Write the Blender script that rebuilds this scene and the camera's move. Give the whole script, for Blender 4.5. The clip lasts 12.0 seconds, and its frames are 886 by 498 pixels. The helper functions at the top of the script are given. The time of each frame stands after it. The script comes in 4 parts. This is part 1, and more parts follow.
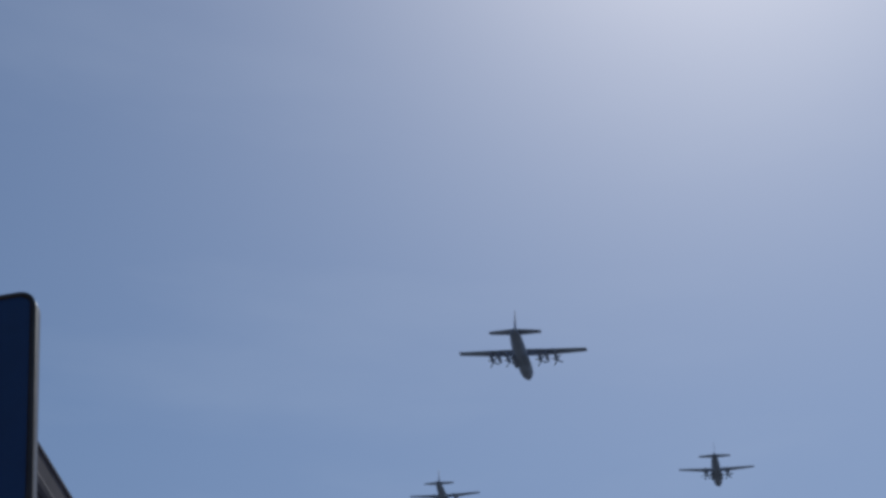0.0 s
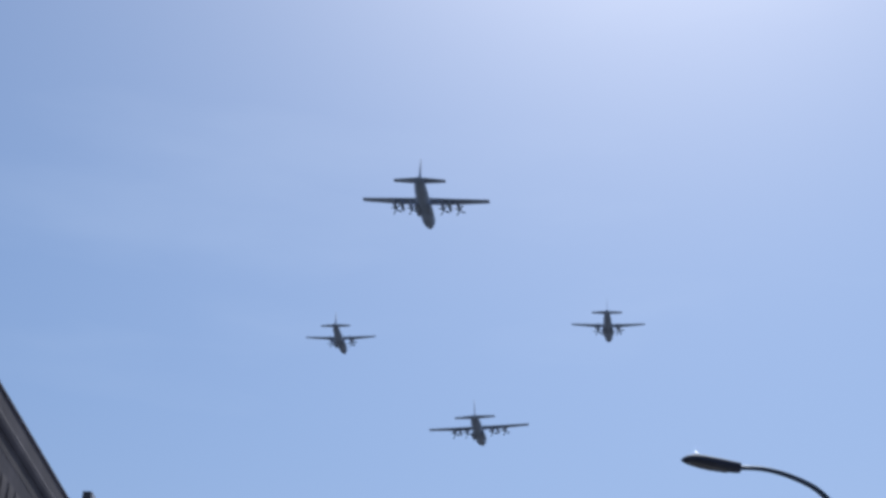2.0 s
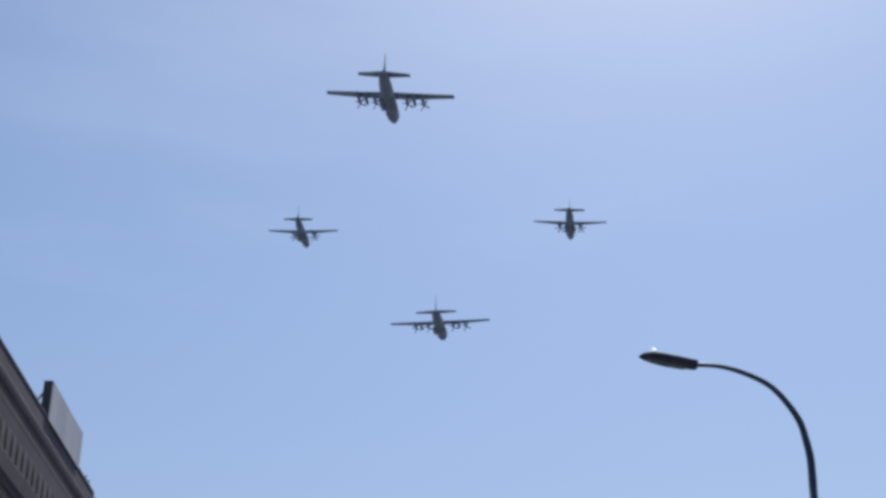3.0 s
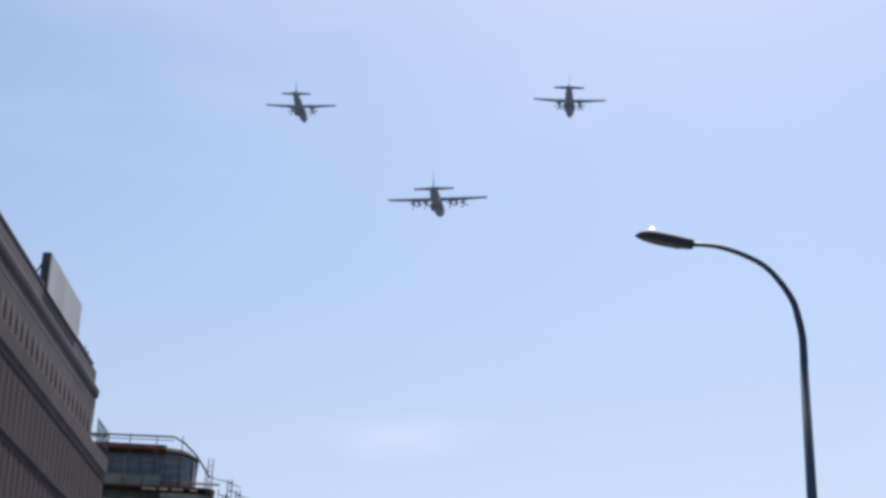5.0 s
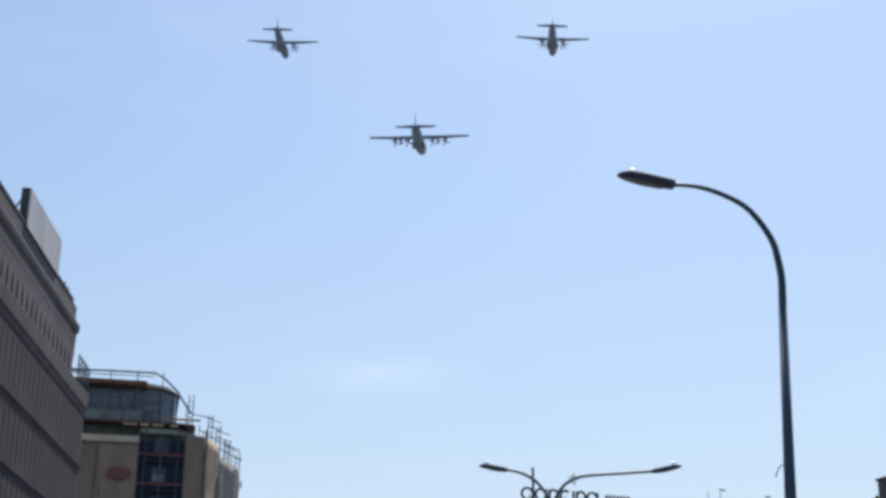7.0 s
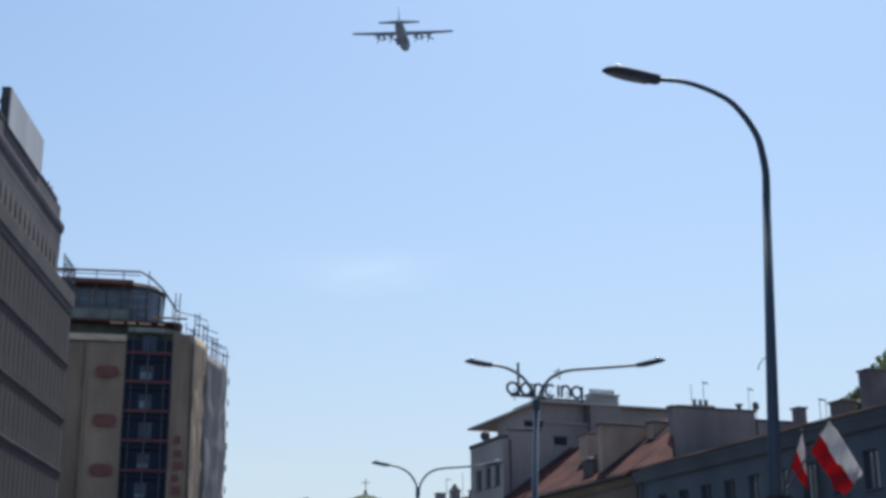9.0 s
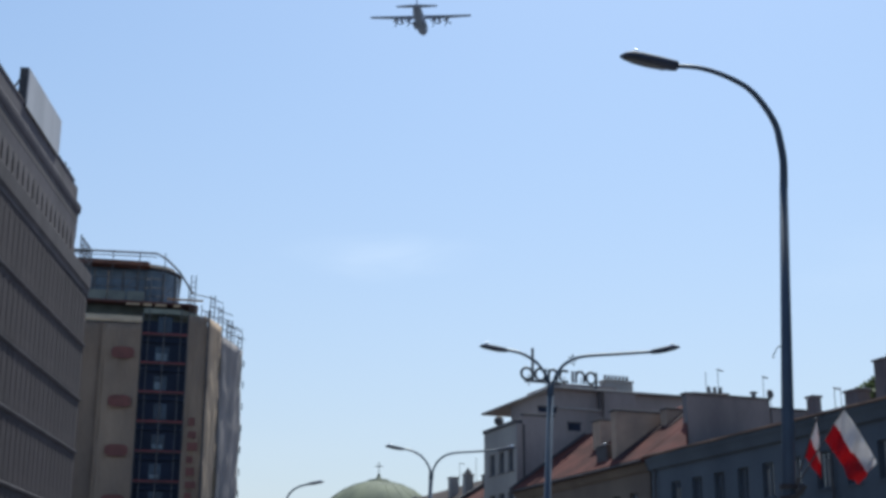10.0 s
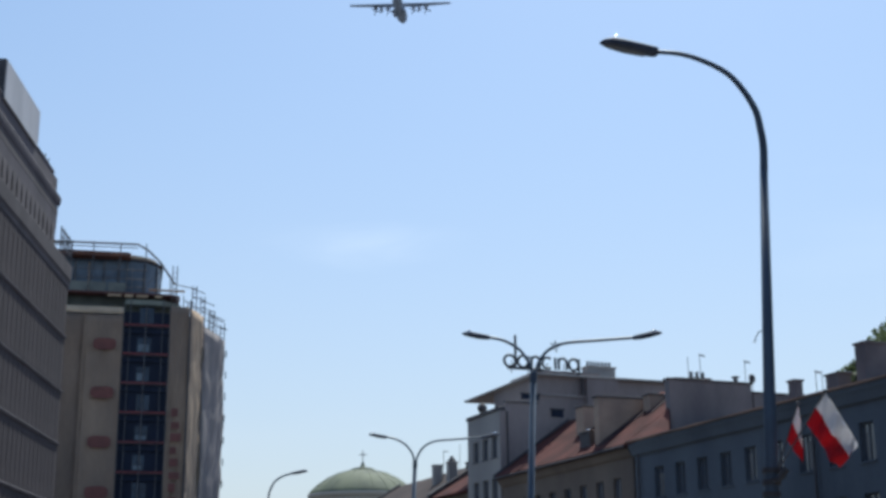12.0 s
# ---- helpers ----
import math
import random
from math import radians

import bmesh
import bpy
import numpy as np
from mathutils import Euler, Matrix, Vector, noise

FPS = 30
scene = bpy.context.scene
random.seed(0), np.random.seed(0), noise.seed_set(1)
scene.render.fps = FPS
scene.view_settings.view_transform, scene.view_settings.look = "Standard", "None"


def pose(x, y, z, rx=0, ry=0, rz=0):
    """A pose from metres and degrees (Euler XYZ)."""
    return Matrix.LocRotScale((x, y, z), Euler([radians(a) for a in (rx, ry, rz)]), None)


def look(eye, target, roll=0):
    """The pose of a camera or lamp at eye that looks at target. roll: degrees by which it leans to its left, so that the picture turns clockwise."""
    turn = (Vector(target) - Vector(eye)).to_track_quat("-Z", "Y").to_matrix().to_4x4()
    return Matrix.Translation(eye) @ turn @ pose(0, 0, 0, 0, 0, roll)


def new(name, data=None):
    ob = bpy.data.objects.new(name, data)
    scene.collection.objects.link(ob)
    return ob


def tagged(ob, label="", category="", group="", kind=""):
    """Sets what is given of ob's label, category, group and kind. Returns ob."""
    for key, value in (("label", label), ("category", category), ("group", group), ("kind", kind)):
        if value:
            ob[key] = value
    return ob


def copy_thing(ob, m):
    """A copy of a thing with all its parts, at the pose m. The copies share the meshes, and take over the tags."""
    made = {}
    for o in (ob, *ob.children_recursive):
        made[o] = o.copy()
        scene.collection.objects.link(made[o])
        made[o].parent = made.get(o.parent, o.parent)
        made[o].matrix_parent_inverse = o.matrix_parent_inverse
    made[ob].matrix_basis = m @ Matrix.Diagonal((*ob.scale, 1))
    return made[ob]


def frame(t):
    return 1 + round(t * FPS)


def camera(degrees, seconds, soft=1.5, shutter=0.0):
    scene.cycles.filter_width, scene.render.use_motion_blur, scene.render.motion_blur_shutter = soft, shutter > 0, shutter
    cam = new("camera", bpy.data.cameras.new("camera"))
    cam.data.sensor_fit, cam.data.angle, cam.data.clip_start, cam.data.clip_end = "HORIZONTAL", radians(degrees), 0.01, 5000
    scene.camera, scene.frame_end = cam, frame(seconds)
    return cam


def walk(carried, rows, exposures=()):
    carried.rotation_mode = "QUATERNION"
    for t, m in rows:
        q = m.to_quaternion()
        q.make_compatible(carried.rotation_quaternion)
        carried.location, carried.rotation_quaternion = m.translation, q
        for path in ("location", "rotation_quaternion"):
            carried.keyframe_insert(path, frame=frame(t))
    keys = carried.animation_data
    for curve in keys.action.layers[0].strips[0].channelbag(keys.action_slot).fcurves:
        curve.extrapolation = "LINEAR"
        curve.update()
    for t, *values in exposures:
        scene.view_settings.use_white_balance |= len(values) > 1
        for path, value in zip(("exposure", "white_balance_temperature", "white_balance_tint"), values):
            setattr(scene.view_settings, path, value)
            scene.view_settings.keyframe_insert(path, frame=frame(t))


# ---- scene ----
# ---------------------------------------------------------------- camera
EYE = (0.0, 0.0, 1.6)


def aim(yaw, pitch, roll):
    return pose(*EYE, 90 + pitch, 0, yaw) @ pose(0, 0, 0, 0, 0, roll)


cam = camera(35.75, 12.0, soft=3.5)
PATH = [
    (0.0, 8.24, 39.28, -0.95), (0.2, 9.12, 37.68, -0.37), (0.5, 8.05, 37.05, -0.40), (0.6, 7.42, 37.24, -0.26),
    (1.0, 7.55, 37.25, 0.45), (1.2, 7.54, 36.64, 0.44), (1.5, 5.95, 35.36, -0.40), (1.7, 4.10, 33.70, -0.40),
    (2.0, 3.45, 32.86, -0.50), (2.2, 3.30, 31.88, -0.45), (2.5, 2.83, 31.47, -0.40), (2.7, 1.64, 30.17, -0.60), (4.3, 2.37, 25.94, 0.05),
    (4.5, 1.50, 25.23, 0.05), (5.0, 1.62, 23.35, 0.11), (5.5, 1.59, 22.93, 0.25), (6.0, 1.44, 21.62, 0.47),
    (6.5, 1.43, 20.67, 0.60), (7.0, 0.77, 20.78, 0.20), (7.5, 0.28, 18.38, -0.30), (7.7, -0.13, 17.63, -0.37),
    (9.3, 0.32, 16.05, -0.43), (9.5, 1.00, 15.73, 0.08), (10.0, 0.79, 15.85, 0.36), (10.5, 0.28, 15.63, 0.06),
    (11.0, -0.30, 15.37, -0.38), (11.5, -0.14, 15.64, -0.25), (12.0, 0.00, 15.35, -0.40),
]
EXPOSURES = [(0.0, -0.45, 5850, 7), (0.2, -0.17, 5900, 8), (0.5, -0.02, 5850, 7), (1.0, -0.01, 5720, 7), (1.5, -0.06, 5690, 7), (2.0, 0.16, 5830, 8), (2.5, 0.18, 5860, 8), (4.5, 0.42, 6600, 11), (5.5, 0.66, 6620, 7), (6.5, 0.62, 6400, 3), (7.5, 0.60, 6420, 3), (9.5, 0.52, 6040, 2.5), (12.0, 0.54, 6040, 2.5)]
walk(cam, [(t, aim(a, b, c)) for t, a, b, c in PATH], EXPOSURES)

# ---------------------------------------------------------------- world and sun
SUN_AZ, SUN_EL = 13.0, 58.0   # degrees right of straight ahead, above the horizon
world = bpy.data.worlds.new("sky")
scene.world = world
world.use_nodes = True
wt = world.node_tree
sky = wt.nodes.new("ShaderNodeTexSky")
sky.sky_type = "NISHITA"
sky.sun_disc = False
sky.sun_elevation = radians(SUN_EL)
sky.sun_rotation = radians(SUN_AZ)
sky.air_density, sky.dust_density, sky.ozone_density = 1.0, 0.84, 1.5
# thin streaks of high cloud
wco, wmp, wno, wmr, wmx = (wt.nodes.new(n) for n in ("ShaderNodeTexCoord", "ShaderNodeMapping", "ShaderNodeTexNoise", "ShaderNodeMapRange", "ShaderNodeMix"))
wmx.data_type = "RGBA"
wmp.inputs["Scale"].default_value = (1.6, 1.6, 7.0)
wno.inputs["Scale"].default_value, wno.inputs["Detail"].default_value = 1.7, 5
wmr.inputs[1].default_value, wmr.inputs[2].default_value, wmr.inputs[4].default_value = 0.52, 0.85, 0.10
wmx.inputs[7].default_value = (8.6, 8.9, 9.4, 1)
wt.links.new(wco.outputs["Generated"], wmp.inputs[0])
wt.links.new(wmp.outputs[0], wno.inputs["Vector"])
wt.links.new(wno.outputs[0], wmr.inputs[0])
wt.links.new(wmr.outputs[0], wmx.inputs[0])
wt.links.new(sky.outputs[0], wmx.inputs[6])
# summer haze thickening evenly towards the horizon
wsp, whz, wpw, whm = (wt.nodes.new(n) for n in ("ShaderNodeSeparateXYZ", "ShaderNodeMapRange", "ShaderNodeMath", "ShaderNodeMix"))
whm.data_type, wpw.operation, wpw.inputs[1].default_value = "RGBA", "POWER", 1.6
whz.inputs[1].default_value, whz.inputs[2].default_value, whz.inputs[3].default_value, whz.inputs[4].default_value = 0.0, 0.53, 0.85, 0.0
whm.inputs[7].default_value = (3.92, 3.60, 3.80, 1)
wt.links.new(wco.outputs["Generated"], wsp.inputs[0])
wt.links.new(wsp.outputs[2], whz.inputs[0])
wt.links.new(whz.outputs[0], wpw.inputs[0])
wt.links.new(wpw.outputs[0], whm.inputs[0])
wt.links.new(wmx.outputs[2], whm.inputs[6])
# one faint wisp of cloud low above the street
cs, cm, cl, cr, cn, cx = (wt.nodes.new(n) for n in ("ShaderNodeVectorMath", "ShaderNodeVectorMath", "ShaderNodeVectorMath", "ShaderNodeMapRange", "ShaderNodeMath", "ShaderNodeMix"))
cs.operation, cm.operation, cl.operation, cn.operation, cx.data_type = "SUBTRACT", "MULTIPLY", "LENGTH", "MULTIPLY", "RGBA"
cs.inputs[1].default_value, cm.inputs[1].default_value = (-0.058, 0.96, 0.268), (11.0, 0.0, 46.0)
cr.interpolation_type = "SMOOTHSTEP"
cr.inputs[1].default_value, cr.inputs[2].default_value, cr.inputs[3].default_value, cr.inputs[4].default_value = 0.0, 1.1, 0.13, 0.0
cx.inputs[7].default_value = (8.6, 8.6, 8.9, 1)
wt.links.new(wco.outputs["Generated"], cs.inputs[0])
wt.links.new(cs.outputs[0], cm.inputs[0])
wt.links.new(cm.outputs[0], cl.inputs[0])
wt.links.new(cl.outputs["Value"], cr.inputs[0])
wt.links.new(cr.outputs[0], cn.inputs[0])
cf, cg = wt.nodes.new("ShaderNodeTexNoise"), wt.nodes.new("ShaderNodeMapRange")
cf.inputs["Scale"].default_value, cf.inputs["Detail"].default_value, cf.inputs["Distortion"].default_value = 6.5, 6, 0.6
cg.inputs[1].default_value, cg.inputs[2].default_value = 0.36, 0.66
wt.links.new(wmp.outputs[0], cf.inputs["Vector"])
wt.links.new(cf.outputs[0], cg.inputs[0])
wt.links.new(cg.outputs[0], cn.inputs[1])
wt.links.new(cn.outputs[0], cx.inputs[0])
wt.links.new(whm.outputs[2], cx.inputs[6])
wt.links.new(cx.outputs[2], wt.nodes["Background"].inputs[0])
wt.nodes["Background"].inputs[1].default_value = 0.10

sun = new("sun", bpy.data.lights.new("sun", "SUN"))
sun.data.energy, sun.data.angle, sun.data.color = 3.6, radians(0.53), (1.0, 0.95, 0.87)
sd = Vector((math.sin(radians(SUN_AZ)) * math.cos(radians(SUN_EL)), math.cos(radians(SUN_AZ)) * math.cos(radians(SUN_EL)), math.sin(radians(SUN_EL))))
sun.matrix_world = look(sd * 60, (0, 0, 0))


# ---------------------------------------------------------------- materials
def mat(name, a, b=None, rough=0.8, metal=0.0, scale=0.6, fine=14.0, bump=0.15, coat=0.0, stretch=(1, 1, 1), island=0.0, spec=0.5):
    """Two-scale procedural surface: broad stains between a and b, fine grain in tone and relief."""
    m = bpy.data.materials.new(name)
    m.use_nodes = True
    nt = m.node_tree
    bs = nt.nodes["Principled BSDF"]
    b = b or tuple(c * 0.72 for c in a)
    co = nt.nodes.new("ShaderNodeTexCoord")
    mp = nt.nodes.new("ShaderNodeMapping")
    mp.inputs["Scale"].default_value = stretch
    nt.links.new(co.outputs["Object"], mp.inputs[0])
    n1, n2 = nt.nodes.new("ShaderNodeTexNoise"), nt.nodes.new("ShaderNodeTexNoise")
    n1.inputs["Scale"].default_value, n1.inputs["Detail"].default_value = scale, 6
    n2.inputs["Scale"].default_value, n2.inputs["Detail"].default_value = fine, 4
    for n in (n1, n2):
        nt.links.new(mp.outputs[0], n.inputs["Vector"])
    ramp = nt.nodes.new("ShaderNodeMapRange")
    ramp.inputs[1].default_value, ramp.inputs[2].default_value = 0.35, 0.65
    nt.links.new(n1.outputs[0], ramp.inputs[0])
    mix = nt.nodes.new("ShaderNodeMix")
    mix.data_type = "RGBA"
    mix.inputs[6].default_value, mix.inputs[7].default_value = (*a, 1), (*b, 1)
    nt.links.new(ramp.outputs[0], mix.inputs[0])
    hsv = nt.nodes.new("ShaderNodeHueSaturation")
    nt.links.new(mix.outputs[2], hsv.inputs["Color"])
    val = nt.nodes.new("ShaderNodeMapRange")
    val.inputs[3].default_value, val.inputs[4].default_value = 0.85, 1.15
    nt.links.new(n2.outputs[0], val.inputs[0])
    last = val.outputs[0]
    if island:
        oi = nt.nodes.new("ShaderNodeObjectInfo")
        mr = nt.nodes.new("ShaderNodeMapRange")
        mr.inputs[3].default_value, mr.inputs[4].default_value = 1 - island, 1 + island
        nt.links.new(oi.outputs["Random"], mr.inputs[0])
        mul = nt.nodes.new("ShaderNodeMath")
        mul.operation = "MULTIPLY"
        nt.links.new(last, mul.inputs[0])
        nt.links.new(mr.outputs[0], mul.inputs[1])
        last = mul.outputs[0]
    nt.links.new(last, hsv.inputs["Value"])
    nt.links.new(hsv.outputs[0], bs.inputs["Base Color"])
    rr = nt.nodes.new("ShaderNodeMapRange")
    rr.inputs[3].default_value, rr.inputs[4].default_value = max(rough - 0.08, 0.02), min(rough + 0.08, 1)
    nt.links.new(n2.outputs[0], rr.inputs[0])
    nt.links.new(rr.outputs[0], bs.inputs["Roughness"])
    bs.inputs["Metallic"].default_value = metal
    bs.inputs["Specular IOR Level"].default_value = spec
    bs.inputs["Coat Weight"].default_value = coat
    bs.inputs["Coat Roughness"].default_value = 0.08
    if bump:
        bp = nt.nodes.new("ShaderNodeBump")
        bp.inputs["Strength"].default_value, bp.inputs["Distance"].default_value = bump, 0.02
        nt.links.new(n2.outputs[0], bp.inputs["Height"])
        nt.links.new(bp.outputs[0], bs.inputs["Normal"])
    return m


STONE = mat("grey_sandstone", (0.078, 0.064, 0.070), (0.054, 0.045, 0.050), 0.9, spec=0.2, scale=0.35, fine=9, stretch=(1, 1, 0.35), island=0.08)
STONE_PALE = mat("pale_stone", (0.130, 0.114, 0.122), (0.090, 0.079, 0.086), 0.9, spec=0.2, scale=0.4, fine=8, stretch=(1, 1, 0.3), island=0.1)
STONE_MID = mat("mid_grey_stone", (0.135, 0.120, 0.135), (0.094, 0.084, 0.096), 0.9, spec=0.2, scale=0.4, fine=8, stretch=(1, 1, 0.3))
STONE_BROWN = mat("brown_stained_stone", (0.12, 0.095, 0.083), (0.085, 0.068, 0.062), 0.9, spec=0.2, scale=0.5, fine=8)
GLASS = mat("window_glass", (0.062, 0.074, 0.095), (0.085, 0.10, 0.125), 0.08, scale=0.5, bump=0.0, coat=0.5)
GLASS_DUSTY = mat("dusty_window_glass", (0.075, 0.063, 0.069), (0.052, 0.044, 0.049), 0.9, spec=0.15, scale=0.5, bump=0.0)
GLASS_BAY = mat("dim_stairwell_glass", (0.008, 0.015, 0.036), (0.013, 0.022, 0.052), 0.5, spec=0.2, scale=0.4, bump=0.0)
PALE_GREEN = mat("pale_green_concrete", (0.30, 0.33, 0.29), (0.20, 0.22, 0.20), 0.85, scale=0.7, fine=8)
GLASS_GREEN = mat("greenish_balustrade_glass", (0.17, 0.185, 0.165), (0.10, 0.115, 0.11), 0.3, scale=0.6, bump=0.0)
GLASS_BLUE = mat("blue_tinted_glass", (0.04, 0.07, 0.115), (0.02, 0.036, 0.065), 0.2, spec=0.3, scale=0.7, bump=0.0)
GLASS_PENTHOUSE = mat("blue_penthouse_glass", (0.11, 0.155, 0.22), (0.055, 0.085, 0.13), 0.25, scale=0.45, bump=0.0)
PALE_BLIND = mat("pale_blind", (0.20, 0.25, 0.30), (0.14, 0.18, 0.22), 0.8, scale=2)
RECESS = mat("dim_green_concrete", (0.12, 0.135, 0.125), (0.07, 0.08, 0.076), 0.85, spec=0.2, scale=0.5, fine=5)
PANEL = mat("weathered_metal_sheet", (0.52, 0.505, 0.53), (0.40, 0.39, 0.415), 0.6, scale=0.5, stretch=(1, 1, 0.25))
STEEL = mat("galvanised_steel", (0.135, 0.14, 0.155), (0.095, 0.10, 0.11), 0.7, spec=0.3, metal=0.0, scale=2.0, fine=40, bump=0.05)
RED_BROWN = mat("red_brown_steel_edge", (0.14, 0.058, 0.05), (0.09, 0.04, 0.038), 0.75, scale=0.8, fine=12)
RUST = mat("rusty_brown_steel", (0.20, 0.085, 0.05), (0.12, 0.05, 0.035), 0.7, scale=0.8, fine=12)
RED_TUBE = mat("red_painted_steel", (0.24, 0.045, 0.05), (0.15, 0.035, 0.04), 0.55, scale=0.8)
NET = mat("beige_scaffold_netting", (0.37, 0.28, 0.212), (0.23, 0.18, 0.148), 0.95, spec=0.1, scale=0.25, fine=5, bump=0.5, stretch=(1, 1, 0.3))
# darker copy of the beige netting, shade put into its colour
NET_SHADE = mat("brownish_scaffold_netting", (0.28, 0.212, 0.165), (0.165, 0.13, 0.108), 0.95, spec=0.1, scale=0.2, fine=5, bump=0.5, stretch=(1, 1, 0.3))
# lighter, warmer netting copy, sunlight put into its colour
NET_SUNLIT = mat("sandy_netting", (0.50, 0.365, 0.255), (0.25, 0.19, 0.155), 0.9, scale=0.3, fine=5, bump=0.5, stretch=(1, 1, 0.22))
NET_GREY = mat("grey_netting", (0.36, 0.31, 0.30), (0.17, 0.16, 0.17), 0.92, scale=0.35, fine=5, bump=0.5, stretch=(1, 1, 0.2))
# pale warm tone carries the hem's sunlight; also used for pale sheeting
NET_PALE = mat("pale_netting_hem", (0.66, 0.50, 0.33), (0.44, 0.33, 0.23), 0.9, scale=0.6, fine=6, bump=0.4)
LOGO_RED = mat("printed_red", (0.21, 0.085, 0.075), (0.15, 0.065, 0.06), 0.85, scale=1.0)
LOGO_FADED = mat("faded_red_print", (0.21, 0.088, 0.078), (0.165, 0.075, 0.068), 0.9, scale=1.0)
LAMP = mat("grey_blue_lamp_paint", (0.086, 0.122, 0.175), (0.067, 0.095, 0.138), 0.45, spec=0.5, scale=1.5, fine=30, bump=0.04, coat=0.05)
LAMP_HEAD = mat("lamp_head_paint", (0.08, 0.095, 0.14), (0.06, 0.072, 0.105), 0.7, spec=0.25, scale=3, fine=30, bump=0.02)
CHROME = mat("polished_dome_metal", (0.8, 0.8, 0.8), (0.7, 0.7, 0.7), 0.2, metal=1.0, scale=8, bump=0.0)
LENS = mat("milky_lamp_cover", (0.085, 0.095, 0.125), (0.06, 0.068, 0.09), 0.25, scale=3, bump=0.0)
SIGN_BLUE = mat("blue_sign_enamel", (0.014, 0.075, 0.27), (0.010, 0.055, 0.20), 0.4, scale=2, fine=20, bump=0.02, coat=0.2)
SIGN_RIM = mat("sign_rim_metal", (0.11, 0.095, 0.09), (0.07, 0.062, 0.06), 0.4, metal=0.4, scale=4, fine=40, bump=0.03)
# aircraft grey lightened and blued, distance haze put into the colour
PLANE_GREY = mat("aircraft_grey", (0.34, 0.41, 0.55), (0.27, 0.33, 0.45), 0.75, spec=0.2, scale=0.25, fine=3, bump=0.02)
PLANE_DARK = mat("aircraft_dark_metal", (0.08, 0.08, 0.085), (0.055, 0.055, 0.06), 0.5, scale=0.5, fine=4, bump=0.0)
COPPER = mat("green_copper", (0.165, 0.185, 0.115), (0.10, 0.118, 0.08), 0.8, scale=0.25, fine=3, stretch=(1, 1, 0.4))
PLASTER_WHITE = mat("grey_white_plaster", (0.38, 0.365, 0.355), (0.27, 0.262, 0.26), 0.9, scale=0.22, fine=6, stretch=(1, 1, 0.4))
PLASTER_BLUE = mat("blue_grey_plaster", (0.125, 0.148, 0.180), (0.093, 0.112, 0.140), 0.9, spec=0.2, scale=0.22, fine=6, stretch=(1, 1, 0.4))
PLASTER_SIDE = mat("grey_brown_rough_render", (0.34, 0.295, 0.285), (0.225, 0.20, 0.20), 0.92, spec=0.2, scale=0.22, fine=5, stretch=(1, 1, 0.3))
CURTAIN = mat("pale_curtain", (0.27, 0.26, 0.25), (0.19, 0.185, 0.18), 0.9, scale=2, fine=20, stretch=(4, 4, 0.3))
PLASTER_OCHRE = mat("ochre_plaster", (0.215, 0.178, 0.150), (0.155, 0.128, 0.112), 0.9, spec=0.2, scale=0.25, fine=6, stretch=(1, 1, 0.4))
PLASTER_PALE = mat("stained_party_wall_plaster", (0.215, 0.21, 0.222), (0.12, 0.122, 0.138), 0.9, spec=0.2, scale=0.28, fine=5, stretch=(1, 1, 0.3))
CHIMNEY = mat("sooty_chimney_render", (0.46, 0.342, 0.262), (0.31, 0.24, 0.195), 0.92, scale=0.5, fine=7)
STACK = mat("grey_brown_stack_render", (0.15, 0.152, 0.17), (0.10, 0.102, 0.118), 0.92, spec=0.2, scale=0.5, fine=7)
TILE_SHADE = mat("dull_purple_brown_flashing", (0.055, 0.035, 0.040), (0.035, 0.025, 0.030), 0.85, spec=0.1, scale=0.6, fine=6)
TILE = mat("red_roof_tiles", (0.122, 0.050, 0.045), (0.066, 0.032, 0.031), 0.95, spec=0.08, scale=0.5, fine=8, bump=0.4)
ROOF_BROWN = mat("dull_brown_roofing", (0.085, 0.066, 0.062), (0.055, 0.044, 0.044), 0.9, spec=0.1, scale=0.4, fine=6)
TIN = mat("brown_roof_tin", (0.44, 0.27, 0.19), (0.11, 0.075, 0.065), 0.6, metal=0.0, scale=0.16, fine=3)
DARK_TRIM = mat("dark_roof_edge", (0.078, 0.074, 0.082), (0.052, 0.050, 0.058), 0.7, scale=1)
NEON = mat("unlit_neon_letters", (0.035, 0.04, 0.055), (0.025, 0.028, 0.04), 0.6, scale=2, bump=0.0)
FLAG_WHITE = mat("white_flag_cloth", (0.78, 0.78, 0.78), (0.70, 0.70, 0.72), 0.85, scale=3, fine=60)
FLAG_RED = mat("red_flag_cloth", (0.55, 0.02, 0.04), (0.46, 0.015, 0.03), 0.85, scale=3, fine=60)
LEAF = mat("tree_leaves", (0.12, 0.14, 0.085), (0.075, 0.095, 0.055), 0.7, scale=0.8, fine=6)


def see_through(m, colour, share):
    """Let part of the light pass through a thin leaf or cloth."""
    nt = m.node_tree
    glow, mix = nt.nodes.new("ShaderNodeBsdfTranslucent"), nt.nodes.new("ShaderNodeMixShader")
    glow.inputs[0].default_value, mix.inputs[0].default_value = (*colour, 1), share
    nt.links.new(nt.nodes["Principled BSDF"].outputs[0], mix.inputs[1])
    nt.links.new(glow.outputs[0], mix.inputs[2])
    nt.links.new(mix.outputs[0], nt.nodes["Material Output"].inputs[0])


